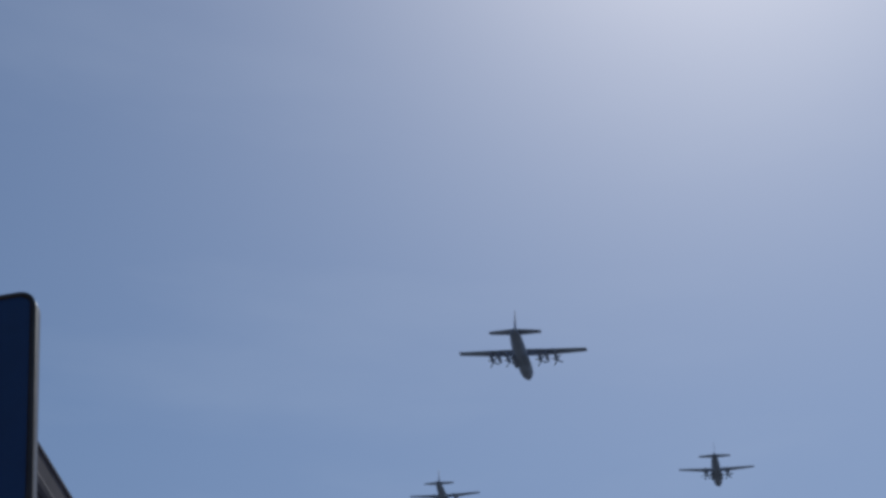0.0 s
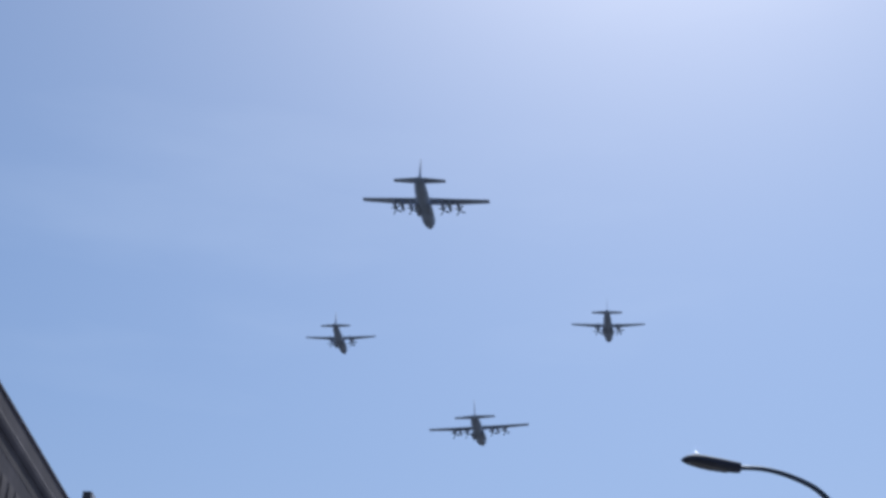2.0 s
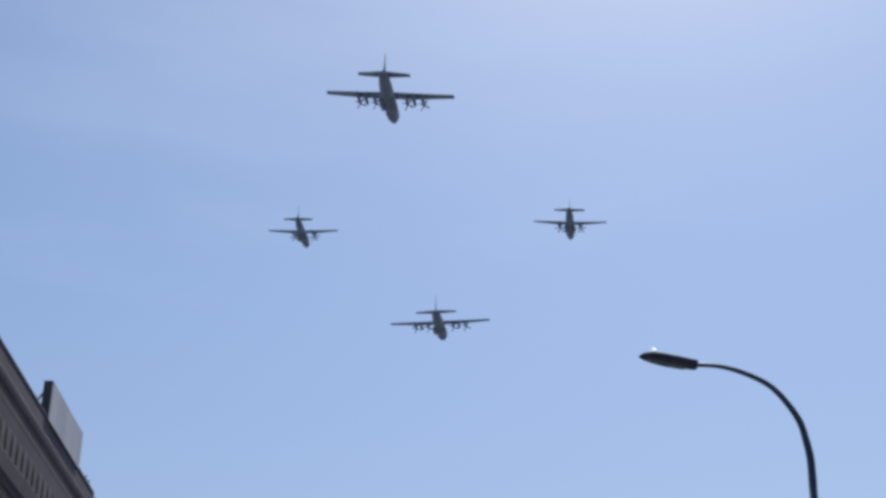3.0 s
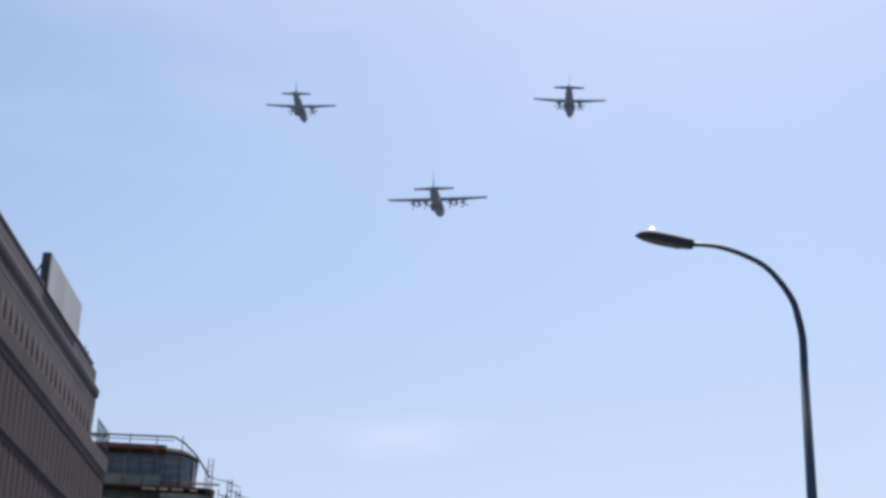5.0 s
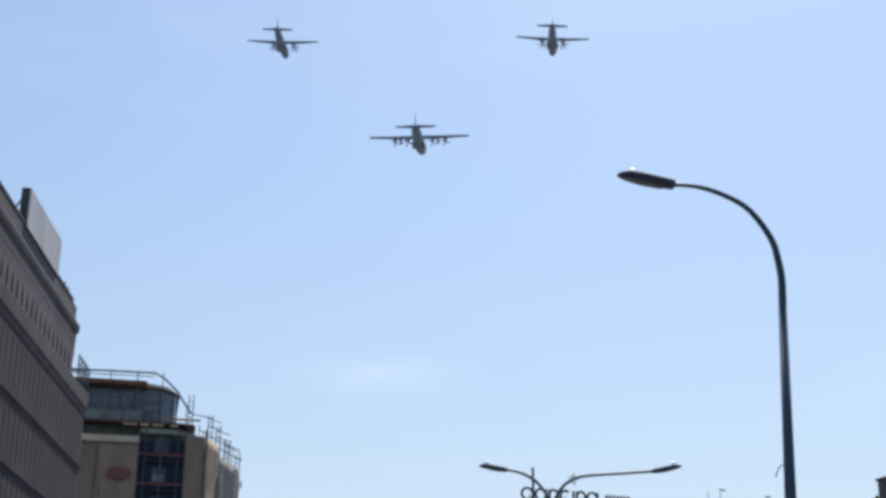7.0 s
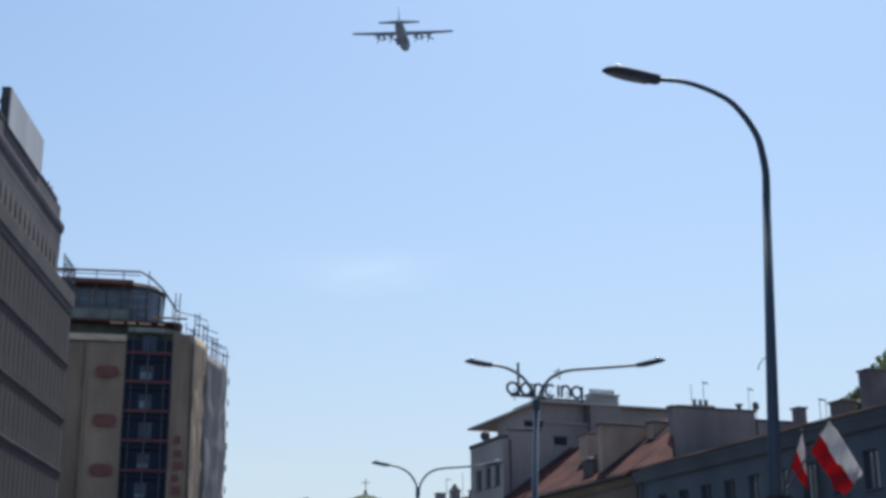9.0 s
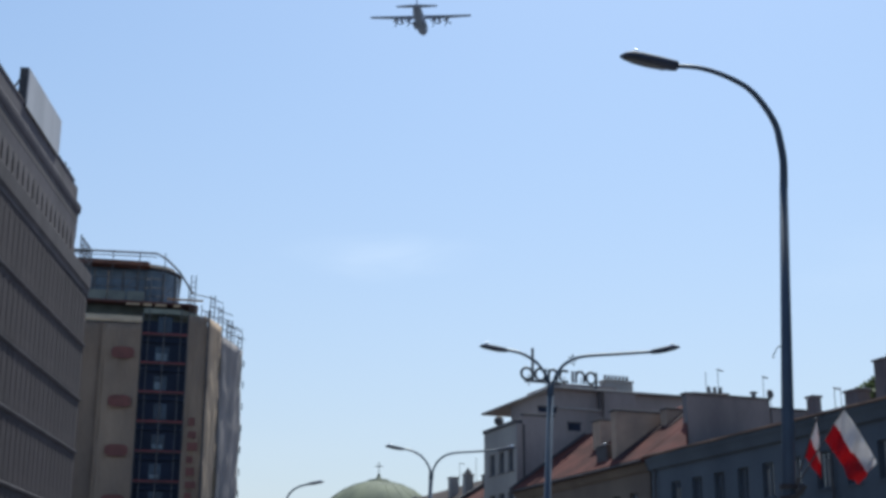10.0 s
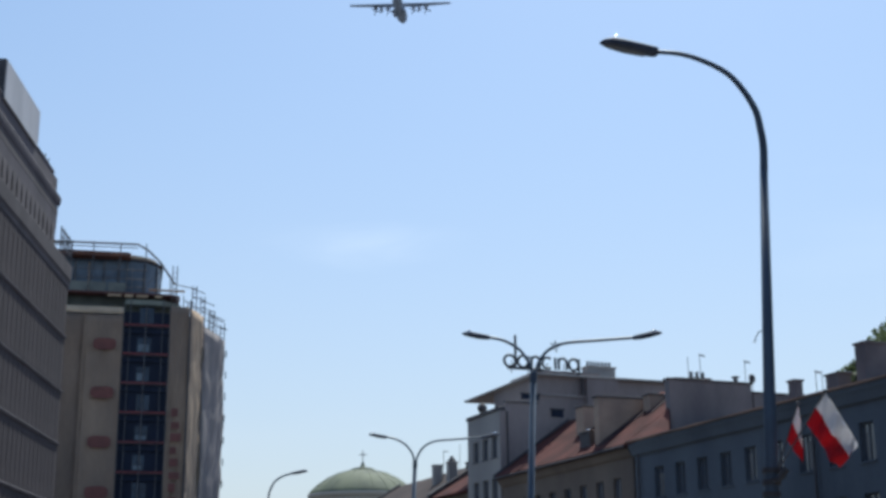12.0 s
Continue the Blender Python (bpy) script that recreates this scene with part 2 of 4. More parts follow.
see_through(LEAF, (0.12, 0.16, 0.07), 0.45)
see_through(FLAG_WHITE, (0.75, 0.74, 0.78), 0.35)
see_through(FLAG_RED, (0.60, 0.03, 0.05), 0.35)
BARK = mat("tree_bark", (0.10, 0.08, 0.06), (0.06, 0.05, 0.04), 0.95, scale=2, fine=12, bump=0.6)
ASPHALT = mat("asphalt", (0.055, 0.055, 0.058), (0.04, 0.04, 0.042), 0.9, scale=0.15, fine=40, bump=0.3)
PAVING = mat("concrete_paving", (0.15, 0.147, 0.145), (0.11, 0.108, 0.106), 0.9, scale=0.4, fine=20, bump=0.2)
GROUND = mat("dusty_city_ground", (0.085, 0.082, 0.078), (0.06, 0.058, 0.055), 0.95, scale=0.02, fine=1.5)
CREAM = mat("cream_church_plaster", (0.50, 0.47, 0.42), (0.40, 0.38, 0.35), 0.9, scale=0.2, fine=4)


# ---------------------------------------------------------------- mesh helpers
def thing(name, m, label, category, group="", kind=""):
    ob = new(name)
    ob.empty_display_size = 0.3
    ob.matrix_world = m
    return tagged(ob, label, category, group, kind)


def mesh_of(name, bm, material, smooth=False):
    me = bpy.data.meshes.new(name)
    bmesh.ops.recalc_face_normals(bm, faces=bm.faces)
    bm.to_mesh(me)
    bm.free()
    me.materials.append(material)
    if smooth:
        me.polygons.foreach_set("use_smooth", [True] * len(me.polygons))
    return me


def part(name, bm, material, parent, label="", smooth=False):
    ob = new(name, mesh_of(name, bm, material, smooth))
    ob.parent = parent
    if label:
        tagged(ob, label)
    return ob


def clone(ob, parent, m):
    o = new(ob.name.split(".")[0], ob.data)
    o.parent = parent
    o.matrix_local = m
    return o


def box(bm, x0, x1, y0, y1, z0, z1, bevel=0.0, m=None):
    r = bmesh.ops.create_cube(bm, size=1)
    vs = r["verts"]
    for v in vs:
        v.co = Vector(((x0 + x1) / 2 + v.co.x * (x1 - x0), (y0 + y1) / 2 + v.co.y * (y1 - y0), (z0 + z1) / 2 + v.co.z * (z1 - z0)))
        if m:
            v.co = m @ v.co
    if bevel:
        es = list({e for v in vs for e in v.link_edges})
        bmesh.ops.bevel(bm, geom=es, offset=bevel, segments=1, affect="EDGES")
    return bm


def tube(bm, pts, rad, n=10, cap=True):
    pts = [Vector(p) for p in pts]
    rads = rad if isinstance(rad, (list, tuple)) else [rad] * len(pts)
    rings = []
    ref = None
    for i, p in enumerate(pts):
        d = (pts[min(i + 1, len(pts) - 1)] - pts[max(i - 1, 0)]).normalized()
        if ref is None:
            ref = d.orthogonal().normalized()
        ref = (ref - d * ref.dot(d)).normalized()
        s = d.cross(ref)
        rings.append([bm.verts.new(p + (ref * math.cos(2 * math.pi * k / n) + s * math.sin(2 * math.pi * k / n)) * rads[i]) for k in range(n)])
    skin(bm, rings, cap)
    return bm


def skin(bm, rings, cap=True):
    n = len(rings[0])
    for a, b in zip(rings, rings[1:]):
        for k in range(n):
            bm.faces.new((a[k], a[(k + 1) % n], b[(k + 1) % n], b[k]))
    if cap:
        bm.faces.new(rings[0][::-1])
        bm.faces.new(rings[-1])


def loft(bm, rings, cap=True):
    skin(bm, [[bm.verts.new(p) for p in r] for r in rings], cap)
    return bm


def prism(bm, poly, z0, z1):
    a = [bm.verts.new((x, y, z0)) for x, y in poly]
    b = [bm.verts.new((x, y, z1)) for x, y in poly]
    n = len(poly)
    for k in range(n):
        bm.faces.new((a[k], a[(k + 1) % n], b[(k + 1) % n], b[k]))
    bm.faces.new(a[::-1])
    bm.faces.new(b)
    return bm


def extrude(bm, profile, axis_from, axis_to, place):
    """A closed profile of (u, v) swept straight; place(u, v, w) gives the point."""
    a = [bm.verts.new(place(u, v, axis_from)) for u, v in profile]
    b = [bm.verts.new(place(u, v, axis_to)) for u, v in profile]
    n = len(profile)
    for k in range(n):
        bm.faces.new((a[k], a[(k + 1) % n], b[(k + 1) % n], b[k]))
    bm.faces.new(a[::-1])
    bm.faces.new(b)
    return bm


def wall_with_holes(bm, u0, u1, z0, z1, holes, place, depth):
    """A wall from u0 to u1 and z0 to z1 with rectangular openings (ua, ub, za, zb) cut through; place(u, d, z)."""
    us = sorted({u0, u1, *[h[0] for h in holes], *[h[1] for h in holes]})
    zs = sorted({z0, z1, *[h[2] for h in holes], *[h[3] for h in holes]})
    front, back = {}, {}

    def v(store, i, j, d):
        if (i, j) not in store:
            store[i, j] = bm.verts.new(place(us[i], d, zs[j]))
        return store[i, j]

    def solid(i, j):
        if not (0 <= i < len(us) - 1 and 0 <= j < len(zs) - 1):
            return False
        cu, cz = (us[i] + us[i + 1]) / 2, (zs[j] + zs[j + 1]) / 2
        return not any(a < cu < b and c < cz < d for a, b, c, d in holes)

    for i in range(len(us) - 1):
        for j in range(len(zs) - 1):
            if not solid(i, j):
                continue
            q = [(i, j), (i + 1, j), (i + 1, j + 1), (i, j + 1)]
            bm.faces.new([v(front, *p, 0) for p in q])
            bm.faces.new([v(back, *p, depth) for p in q[::-1]])
            for k, (di, dj) in enumerate(((0, -1), (1, 0), (0, 1), (-1, 0))):
                if not solid(i + di, j + dj):
                    p, r = q[k], q[(k + 1) % 4]
                    bm.faces.new((v(front, *r, 0), v(front, *p, 0), v(back, *p, depth), v(back, *r, depth)))
    return bm


B = bmesh.new


def bm_sphere(c, r, n=14):
    bm = B()
    bmesh.ops.create_uvsphere(bm, u_segments=n, v_segments=n // 2 + 2, radius=r)
    for v in bm.verts:
        v.co += Vector(c)
    return bm


# ---------------------------------------------------------------- ground
def ring_sheet(name, x0, x1, y0, y1, z0, z1, material, label, category):
    ob = new(name, mesh_of(name, box(B(), x0, x1, y0, y1, z0, z1), material))
    return tagged(ob, label, category, kind="structure")


ring_sheet("ground", -2500, 2500, -2500, 2500, -1.0, -0.16, GROUND, "dusty grey city ground reaching the horizon", "ground")
STREET = pose(-2.6, 0, 0, 0, 0, 6)
road = ring_sheet("road", -8.0, 0.0, -60, 300, -0.159, -0.12, ASPHALT, "dark grey asphalt road between two pavements", "road")
road.matrix_world = STREET
for nm, xa, xb in (("pavement_east", -13.5, -8.15), ("pavement_west", 0.15, 15.0)):
    ob = ring_sheet(nm, xa, xb, -60, 300, -0.158, 0.0, PAVING, "grey concrete pavement beside the road", "pavement")
    ob.matrix_world = STREET
for nm, xa, xb in (("kerb_east", -8.15, -8.0), ("kerb_west", 0.0, 0.15)):
    ob = ring_sheet(nm, xa, xb, -60, 300, -0.157, 0.012, STONE_PALE, "pale stone kerb along the road", "kerb")
    ob.matrix_world = STREET


# ---------------------------------------------------------------- unseen plain walls closing the street behind the camera, added to block sky light
for nm, xa, xb, ya, yb, h in (("wall_south", -40, 45, -66, -58, 24), ("wall_west", -34, -18, -57.9, 18, 21), ("wall_east", 17, 30, -57.9, 45, 21)):
    ring_sheet(nm, xa, xb, ya, yb, -0.2, h, STONE_MID, "plain grey wall, unseen, added to block sky light", "wall")


# ---------------------------------------------------------------- large stone office building
OFFICE = pose(-0.25, -0.07, 0, 0, 0, 3.6)


def office_building():
    t = thing("office_building", OFFICE, "massive dark grey stone office building with ribbed storeys and heavy cornices", "building")
    Y0, Y1, XW = 22.0, 75.8, -16.0
    floors = [(1.5, 4.9), (4.9, 8.05), (8.05, 11.25), (11.25, 14.1), (14.1, 17.15), (17.15, 20.0)]
    step = 0.89
    n = int((Y1 - 1.2 - Y0) / step)
    holes = []
    for f, (za, zb) in enumerate(floors[1:]):
        for k in range(n):
            y = Y0 + 0.6 + step * (k + 0.5)
            holes.append((y - 0.17, y + 0.17, za + 0.75, zb - 0.45))
    part("wall", wall_with_holes(B(), Y0, Y1, -0.2, 20.0, holes, lambda u, d, z: (XW - d, u, z), 0.45), STONE, t)
    bm = B()
    box(bm, -34, -16.5, Y0, Y1 - 0.01, -0.2, 19.95)
    part("core", bm, STONE, t, "plain dark stone flanks and inner walls")
    # ribs, panes
    rib0 = None
    for f, (za, zb) in enumerate(floors[1:]):
        for k in range(n + 1):
            y = Y0 + 0.6 + step * k
            if rib0 is None:
                rib0 = part("rib", box(B(), 0, 0.012, -0.2, 0.2, 0.0, 2.62, 0.006), STONE, t)
                rib0.location = (XW, y, za + 0.2)
            else:
                clone(rib0, t, pose(XW, y, za + 0.2))
        pane0 = None
        for k in range(n):
            y = Y0 + 0.6 + step * (k + 0.5)
            if pane0 is None:
                pane0 = part("pane", box(B(), -0.03, -0.008, -0.169, 0.169, 0.0, zb - za - 1.202), GLASS_DUSTY, t)
                pane0.location = (XW, y, za + 0.751)
            else:
                clone(pane0, t, pose(XW, y, za + 0.751))
    for za, zb in floors[1:]:
        prof = [(0, -0.12), (0.05, -0.10), (0.10, 0.0), (0.10, 0.06), (0.05, 0.10), (0, 0.12)]
        part("string_course", extrude(B(), prof, Y0, Y1 + 0.06, lambda u, v, w, z=za: (XW + u + 0.002, w, z + v)), STONE_PALE, t, "pale stone string course")
    part("base_ledge", extrude(B(), [(0, 4.45), (0.42, 4.55), (0.5, 4.75), (0.5, 4.86), (0, 4.9)], Y0, Y1 + 0.2, lambda u, v, w: (XW + u + 0.004, w, v - 1.9)), STONE_PALE, t, "deep pale ledge over the ground floor")
    # main ledge
    prof = [(-0.4, 20.0), (0.03, 20.0), (0.03, 20.25), (0.12, 20.42), (0.14, 21.15), (0.06, 21.27), (-0.4, 21.27)]
    part("ledge", extrude(B(), prof, Y0, Y1 + 0.15, lambda u, v, w: (XW + u, w, v)), STONE_PALE, t, "pale stone ledge band")
    part("ledge_slab", box(B(), -34, XW - 0.41, Y0, Y1 + 0.1, 19.96, 21.2), STONE, t)
    # attic storey
    XA, YA = -16.3, 73.2
    part("attic_wall", box(B(), -32, XA - 0.06, Y0, YA, 21.2, 24.35), STONE_PALE, t)
    k, y = 0, Y0 + 0.5
    fin0 = None
    while y < YA - 0.2:
        if fin0 is None:
            bm = B()
            extrude(bm, [(-0.09, 0.0), (0.03, 0.0), (0.03, 0.8), (0.012, 1.3), (-0.05, 2.2), (-0.09, 2.2)], -0.33, 0.33, lambda u, v, w: (u, w, v))
            fin0 = part("attic_fin", bm, STONE_PALE, t)
            fin0.location = (XA, y, 21.25)
        else:
            clone(fin0, t, pose(XA, y, 21.25))
        y += 0.96
    part("attic_frieze", extrude(B(), [(-0.05, 22.15), (-0.005, 22.75), (0.012, 23.42), (-0.05, 23.42)], Y0, YA, lambda u, v, w: (XA + u, w, v)), STONE_MID, t, "smooth stone frieze under the cornice")
    part("attic_backing", box(B(), XA - 0.058, XA - 0.03, Y0, YA - 0.01, 21.28, 22.14), STONE_BROWN, t, "brown stone between the fins")
    part("attic_lintel", box(B(), XA - 0.6, XA + 0.02, Y0, YA + 0.02, 23.42, 24.0), STONE_PALE, t)
    prof = [(-0.5, 24.0), (0.05, 24.0), (0.11, 24.2), (0.13, 24.42), (0.07, 24.55), (-0.5, 24.55)]
    part("cornice", extrude(B(), prof, Y0, YA + 0.25, lambda u, v, w: (XA + u, w, v)), STONE_MID, t, "shallow grey stone cornice")
    part("parapet", box(B(), XA - 0.7, XA + 0.04, Y0, YA - 0.6, 24.53, 25.3, 0.03), STONE_MID, t)
    part("parapet_cap", box(B(), XA - 0.8, XA + 0.08, Y0, YA - 1.6, 25.3, 25.46, 0.03), STONE_MID, t)
    part("roof", box(B(), -31.9, XA - 0.71, Y0, YA - 0.2, 24.36, 24.7), DARK_TRIM, t)
    # railing on the ledge end
    for z, q in ((22.6, 0.045), (22.2, 0.03), (21.8, 0.03)):
        part("rail", tube(B(), [(XW + 0.06, 72.9, z), (XW + 0.06, 75.85, z), (-20, 75.85, z)], q, 6), STEEL, t)
    for yy in (73.0, 73.7, 74.4, 75.1, 75.85):
        part("rail_post", tube(B(), [(XW + 0.06, yy, 21.2), (XW + 0.06, yy, 22.75)], 0.045, 6), STEEL, t)
    for yy in (70.4, 71.2):
        part("roof_antenna", tube(B(), [(XA - 0.2, yy, 25.1), (XA - 0.2, yy, 26.0)], 0.04, 6), STEEL, t)
    return t


office_building()


def roof_panel():
    t = thing("roof_billboard", OFFICE @ pose(-16.28, 63.8, 25.63), "pale grey sheet-metal billboard back standing on the stone parapet", "billboard")
    part("sheet", box(B(), 0.08, 0.14, -3.45, 3.4, -0.42, 1.5, 0.01), PANEL, t)
    part("frame", box(B(), -0.30, 0.078, -3.47, -3.3, -0.4, 1.52), DARK_TRIM, t)
    part("frame", box(B(), -0.30, 0.078, 3.2, 3.39, -0.4, 1.5), DARK_TRIM, t)
    part("top_bar", box(B(), -0.24, 0.078, -3.298, 3.198, 1.2, 1.31), STEEL, t)
    for y in (-3.3, 0, 3.2):
        part("strut", tube(B(), [(-0.2, y, 1.2), (-1.25, y, -0.72)], 0.05, 6), STEEL, t)
    return t


roof_panel()


# ---------------------------------------------------------------- scaffolded building
def scaffolded_building():
    t = thing("scaffolded_building", pose(-23.9, 127.8, 0, 0, 0, 13), "tall building under renovation wrapped in beige netting and scaffolding", "building")
    H = 30.4
    foot = [(-24, 0.6), (-0.5, 0.6), (3.2, 9.6), (3.0, 20), (-24, 20)]
    part("body", prism(B(), foot, -0.2, H), PLASTER_WHITE, t)
    # netting sheets, gently billowing
    def net(name, a, b, z0, z1, material, seed, label=""):
        bm = B()
        a, b = Vector(a), Vector(b)
        d = (b - a)
        nrm = Vector((d.y, -d.x, 0)).normalized()
        nu, nz = 14, 40
        rows = []
        for thick in (0.0, -0.03):
            g = []
            for j in range(nz + 1):
                z = z0 + (z1 - z0) * j / nz
                g.append([bm.verts.new(Vector((*(a + d * (i / nu)).xy, z)) + nrm * (thick + 0.22 * noise.noise(Vector((i * 0.45 + seed, j * 0.33, seed * 2.1))) + 0.07 * noise.noise(Vector((i * 1.3, j * 1.1, seed))))) for i in range(nu + 1)])
            rows.append(g)
        f, k = rows
        for j in range(nz):
            for i in range(nu):
                bm.faces.new((f[j][i], f[j][i + 1], f[j + 1][i + 1], f[j + 1][i]))
                bm.faces.new((k[j][i], k[j + 1][i], k[j + 1][i + 1], k[j][i + 1]))
        for j in range(nz):
            bm.faces.new((f[j][0], f[j + 1][0], k[j + 1][0], k[j][0]))
            bm.faces.new((f[j][nu], k[j][nu], k[j + 1][nu], f[j + 1][nu]))
        for i in range(nu):
            bm.faces.new((f[0][i], k[0][i], k[0][i + 1], f[0][i + 1]))
            bm.faces.new((f[nz][i], f[nz][i + 1], k[nz][i + 1], k[nz][i]))
        return part(name, bm, material, t, label, True)

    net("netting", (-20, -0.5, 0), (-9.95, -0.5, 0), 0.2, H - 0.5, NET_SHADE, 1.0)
    net("netting", (-9.8, -0.5, 0), (-6.4, -0.5, 0), 0.2, H - 0.5, NET, 3.0)
    part("netting_seam", box(B(), -9.97, -9.78, -0.60, -0.56, 0.2, H - 0.5, 0.01), NET, t, "pale laced seam of the netting")
    net("netting", (-2.05, -0.4, 0), (-0.3, -0.3, 0), 0.2, H + 0.6, NET, 5.0)
    net("netting", (-0.12, -0.25, 0), (1.15, 3.1, 0), 0.2, H + 0.5, NET_SUNLIT, 9.0, "sandy netting with sunlight in its colour")
    net("netting", (1.3, 3.3, 0), (3.85, 9.6, 0), 0.2, H - 0.5, NET_GREY, 14.0, "grey see-through netting")
    part("netting_band", extrude(B(), [(-0.66, H - 0.35), (-0.62, H - 0.12), (0.05, H + 0.42), (0.12, H + 0.34), (-0.5, H - 0.35)], -20, -6.4, lambda u, v, w: (w, u, v)), NET_PALE, t, "pale top hem of the netting, sunlight in its colour")
    # glazed stair bay between the nets
    part("bay_glass", box(B(), -6.3, -2.12, 0.1, 0.55, 0.2, H), GLASS_BAY, t, "dark blue glass stair bay")
    random.seed(21)
    for i in range(11):
        z = 1.6 + 2.75 * i
        part("red_scaffold_rail", box(B(), -6.35, -2.08, -0.4, -0.28, z - 0.07, z + 0.07), RED_TUBE, t)
        part("floor_edge", box(B(), -6.3, -2.12, -0.15, 0.09, z - 0.75, z - 0.35), GLASS_BAY, t)
        x, w = -4.95 + random.uniform(-0.12, 0.12), random.uniform(0.52, 0.66)
        top = z + random.uniform(1.5, 1.85)
        for k in range(2):
            part("bay_window", box(B(), x + k * (w + 0.05), x + k * (w + 0.05) + w, -0.02, 0.09, z + 0.2, top), GLASS_BLUE, t)
        if i % 3 != 1:
            part("window_blind", box(B(), x + 0.1, x + random.uniform(0.6, 1.1), -0.05, -0.025, z + 0.25, z + random.uniform(0.6, 1.0)), PALE_BLIND, t, "pale half-drawn blind")
        for x in (-5.75, -2.75):
            part("scaffold_frame", tube(B(), [(x, -0.2, z + 0.1), (x, -0.2, z + 2.55)], 0.05, 6), STEEL, t)
        part("scaffold_board", box(B(), -6.25, -2.2, -0.38, -0.12, z - 0.2, z - 0.13), DARK_TRIM, t)
    for x in (-6.35, -4.3, -2.08):
        part("scaffold_pole", tube(B(), [(x, -0.35, -0.2), (x, -0.35, H + 0.6)], 0.06, 6), STEEL, t)
    part("scaffold_pole", tube(B(), [(-0.2, -0.5, -0.2), (-0.2, -0.5, H + 1.2)], 0.09, 6), DARK_TRIM, t, "dark steel corner pole")
    # printed marks on the netting
    for i in range(5):
        z = H - 3.3 - 4.55 * i
        bm = B()
        ring = []
        for k in range(20):
            a = 2 * math.pi * k / 20
            c, s = math.cos(a), math.sin(a)
            ring.append((1.05 * abs(c) ** 0.6 * (1 if c > 0 else -1) - 7.95, 0.55 * abs(s) ** 0.6 * (1 if s > 0 else -1) + z))
        extrude(bm, ring, -0.80, -0.765, lambda u, v, w: (u, w, v))
        part("printed_mark", bm, LOGO_RED, t, "rounded red printed mark")
    for i in range(9):
        z = 20.5 - 1.15 * i
        part("printed_bar", box(B(), -1.6, -1.0 + 0.18 * (i % 3), -0.72, -0.69, z, z + 0.75 - 0.12 * (i % 2)), LOGO_FADED, t, "unreadable faded red print")
    # upper deck and penthouse
    def rounded(x0, x1, y0, y1, r, n=8):
        pts = [(x0, y0)]
        for k in range(n + 1):
            a = -math.pi / 2 + math.pi / 2 * k / n
            pts.append((x1 - r + r * math.cos(a), y0 + r + r * math.sin(a)))
        return pts + [(x1, y1), (x0, y1)]

    part("recess", prism(B(), rounded(-23, -1.6, 1.2, 18, 2.5), H, H + 1.65), RECESS, t, "dim greenish recess under the deck")
    part("floor_slab", prism(B(), rounded(-6.3, -0.9, 0.25, 8, 2.8), H + 0.8, H + 1.25), PALE_GREEN, t, "pale green rounded concrete floor slab")
    part("deck", prism(B(), rounded(-23, -1.2, 0.0, 18, 1.2), H + 1.70, H + 1.86), RED_BROWN, t, "rust-brown deck edge")
    part("penthouse_wall", prism(B(), rounded(-23, -3.1, 2.2, 17, 3.2, 14), H + 1.86, H + 5.54), GLASS_PENTHOUSE, t, "rounded blue glass penthouse")
    for k in range(4):
        a = -math.pi / 2 + math.pi / 2 * k / 3
        x, y = -6.3 + 3.26 * math.cos(a), 5.4 + 3.26 * math.sin(a)
        part("mullion", box(B(), -0.05, 0.05, -0.05, 0.05, H + 1.86, H + 5.3, 0.0, pose(x, y, 0, 0, 0, math.degrees(a))), STEEL, t)
    for k in range(12):
        x = -22 + 1.35 * k
        part("mullion", box(B(), x - 0.06, x + 0.06, 2.08, 2.2, H + 1.86, H + 5.2), NET if k % 3 == 0 else STEEL, t)
    for k in range(9):
        x = -22 + 1.75 * k
        part("parapet_panel", box(B(), x, x + 1.62, 0.5, 0.56, H + 2.0, H + 2.9), PALE_GREEN if k % 4 == 1 else GLASS_GREEN, t, "greenish glass balustrade panel")
    part("penthouse_roof", prism(B(), rounded(-23.4, -6.0, 0.8, 17.5, 0.5), H + 5.55, H + 6.0), RUST, t, "rust-brown penthouse roof slab")
    part("corner_roof", prism(B(), rounded(-6.2, -2.85, 1.95, 17, 3.3, 14), H + 5.55, H + 5.72), DARK_TRIM, t, "dark rounded roof edge over the glass corner")
    part("corner_roof_cover", prism(B(), rounded(-5.9, -3.4, 2.4, 16.5, 2.9, 14), H + 5.72, H + 6.15), NET_PALE, t, "pale sheeting on the rounded roof")
    for x, w in ((-8.0, 1.3), (-6.4, 0.8), (-5.3, 1.1), (-3.6, 0.7)):
        part("pale_sheet", box(B(), x, x + w, 0.02, 0.08, H + 1.46, H + 1.66, 0.01), NET_PALE, t, "pale protective sheet under the deck edge")
    # scaffold on top
    bm = B()
    tube(bm, [(-18, 0.9, H + 6.72), (-5.4, 0.9, H + 6.86), (-4.4, 1.2, H + 6.4), (-3.2, 1.3, H + 5.3), (-1.8, 0.8, H + 3.1)], 0.10, 6)
    tube(bm, [(-18, 0.9, H + 6.35), (-5.4, 0.9, H + 6.5)], 0.05, 6)
    part("guard_rail", bm, STEEL, t)
    for k, x in enumerate((-17, -14.5, -12, -9.5, -7, -4.6)):
        part("scaffold_pole", tube(B(), [(x, 0.9, H + 1.8), (x, 0.9, H + 6.95)], 0.05, 6), STEEL, t)
    random.seed(4)
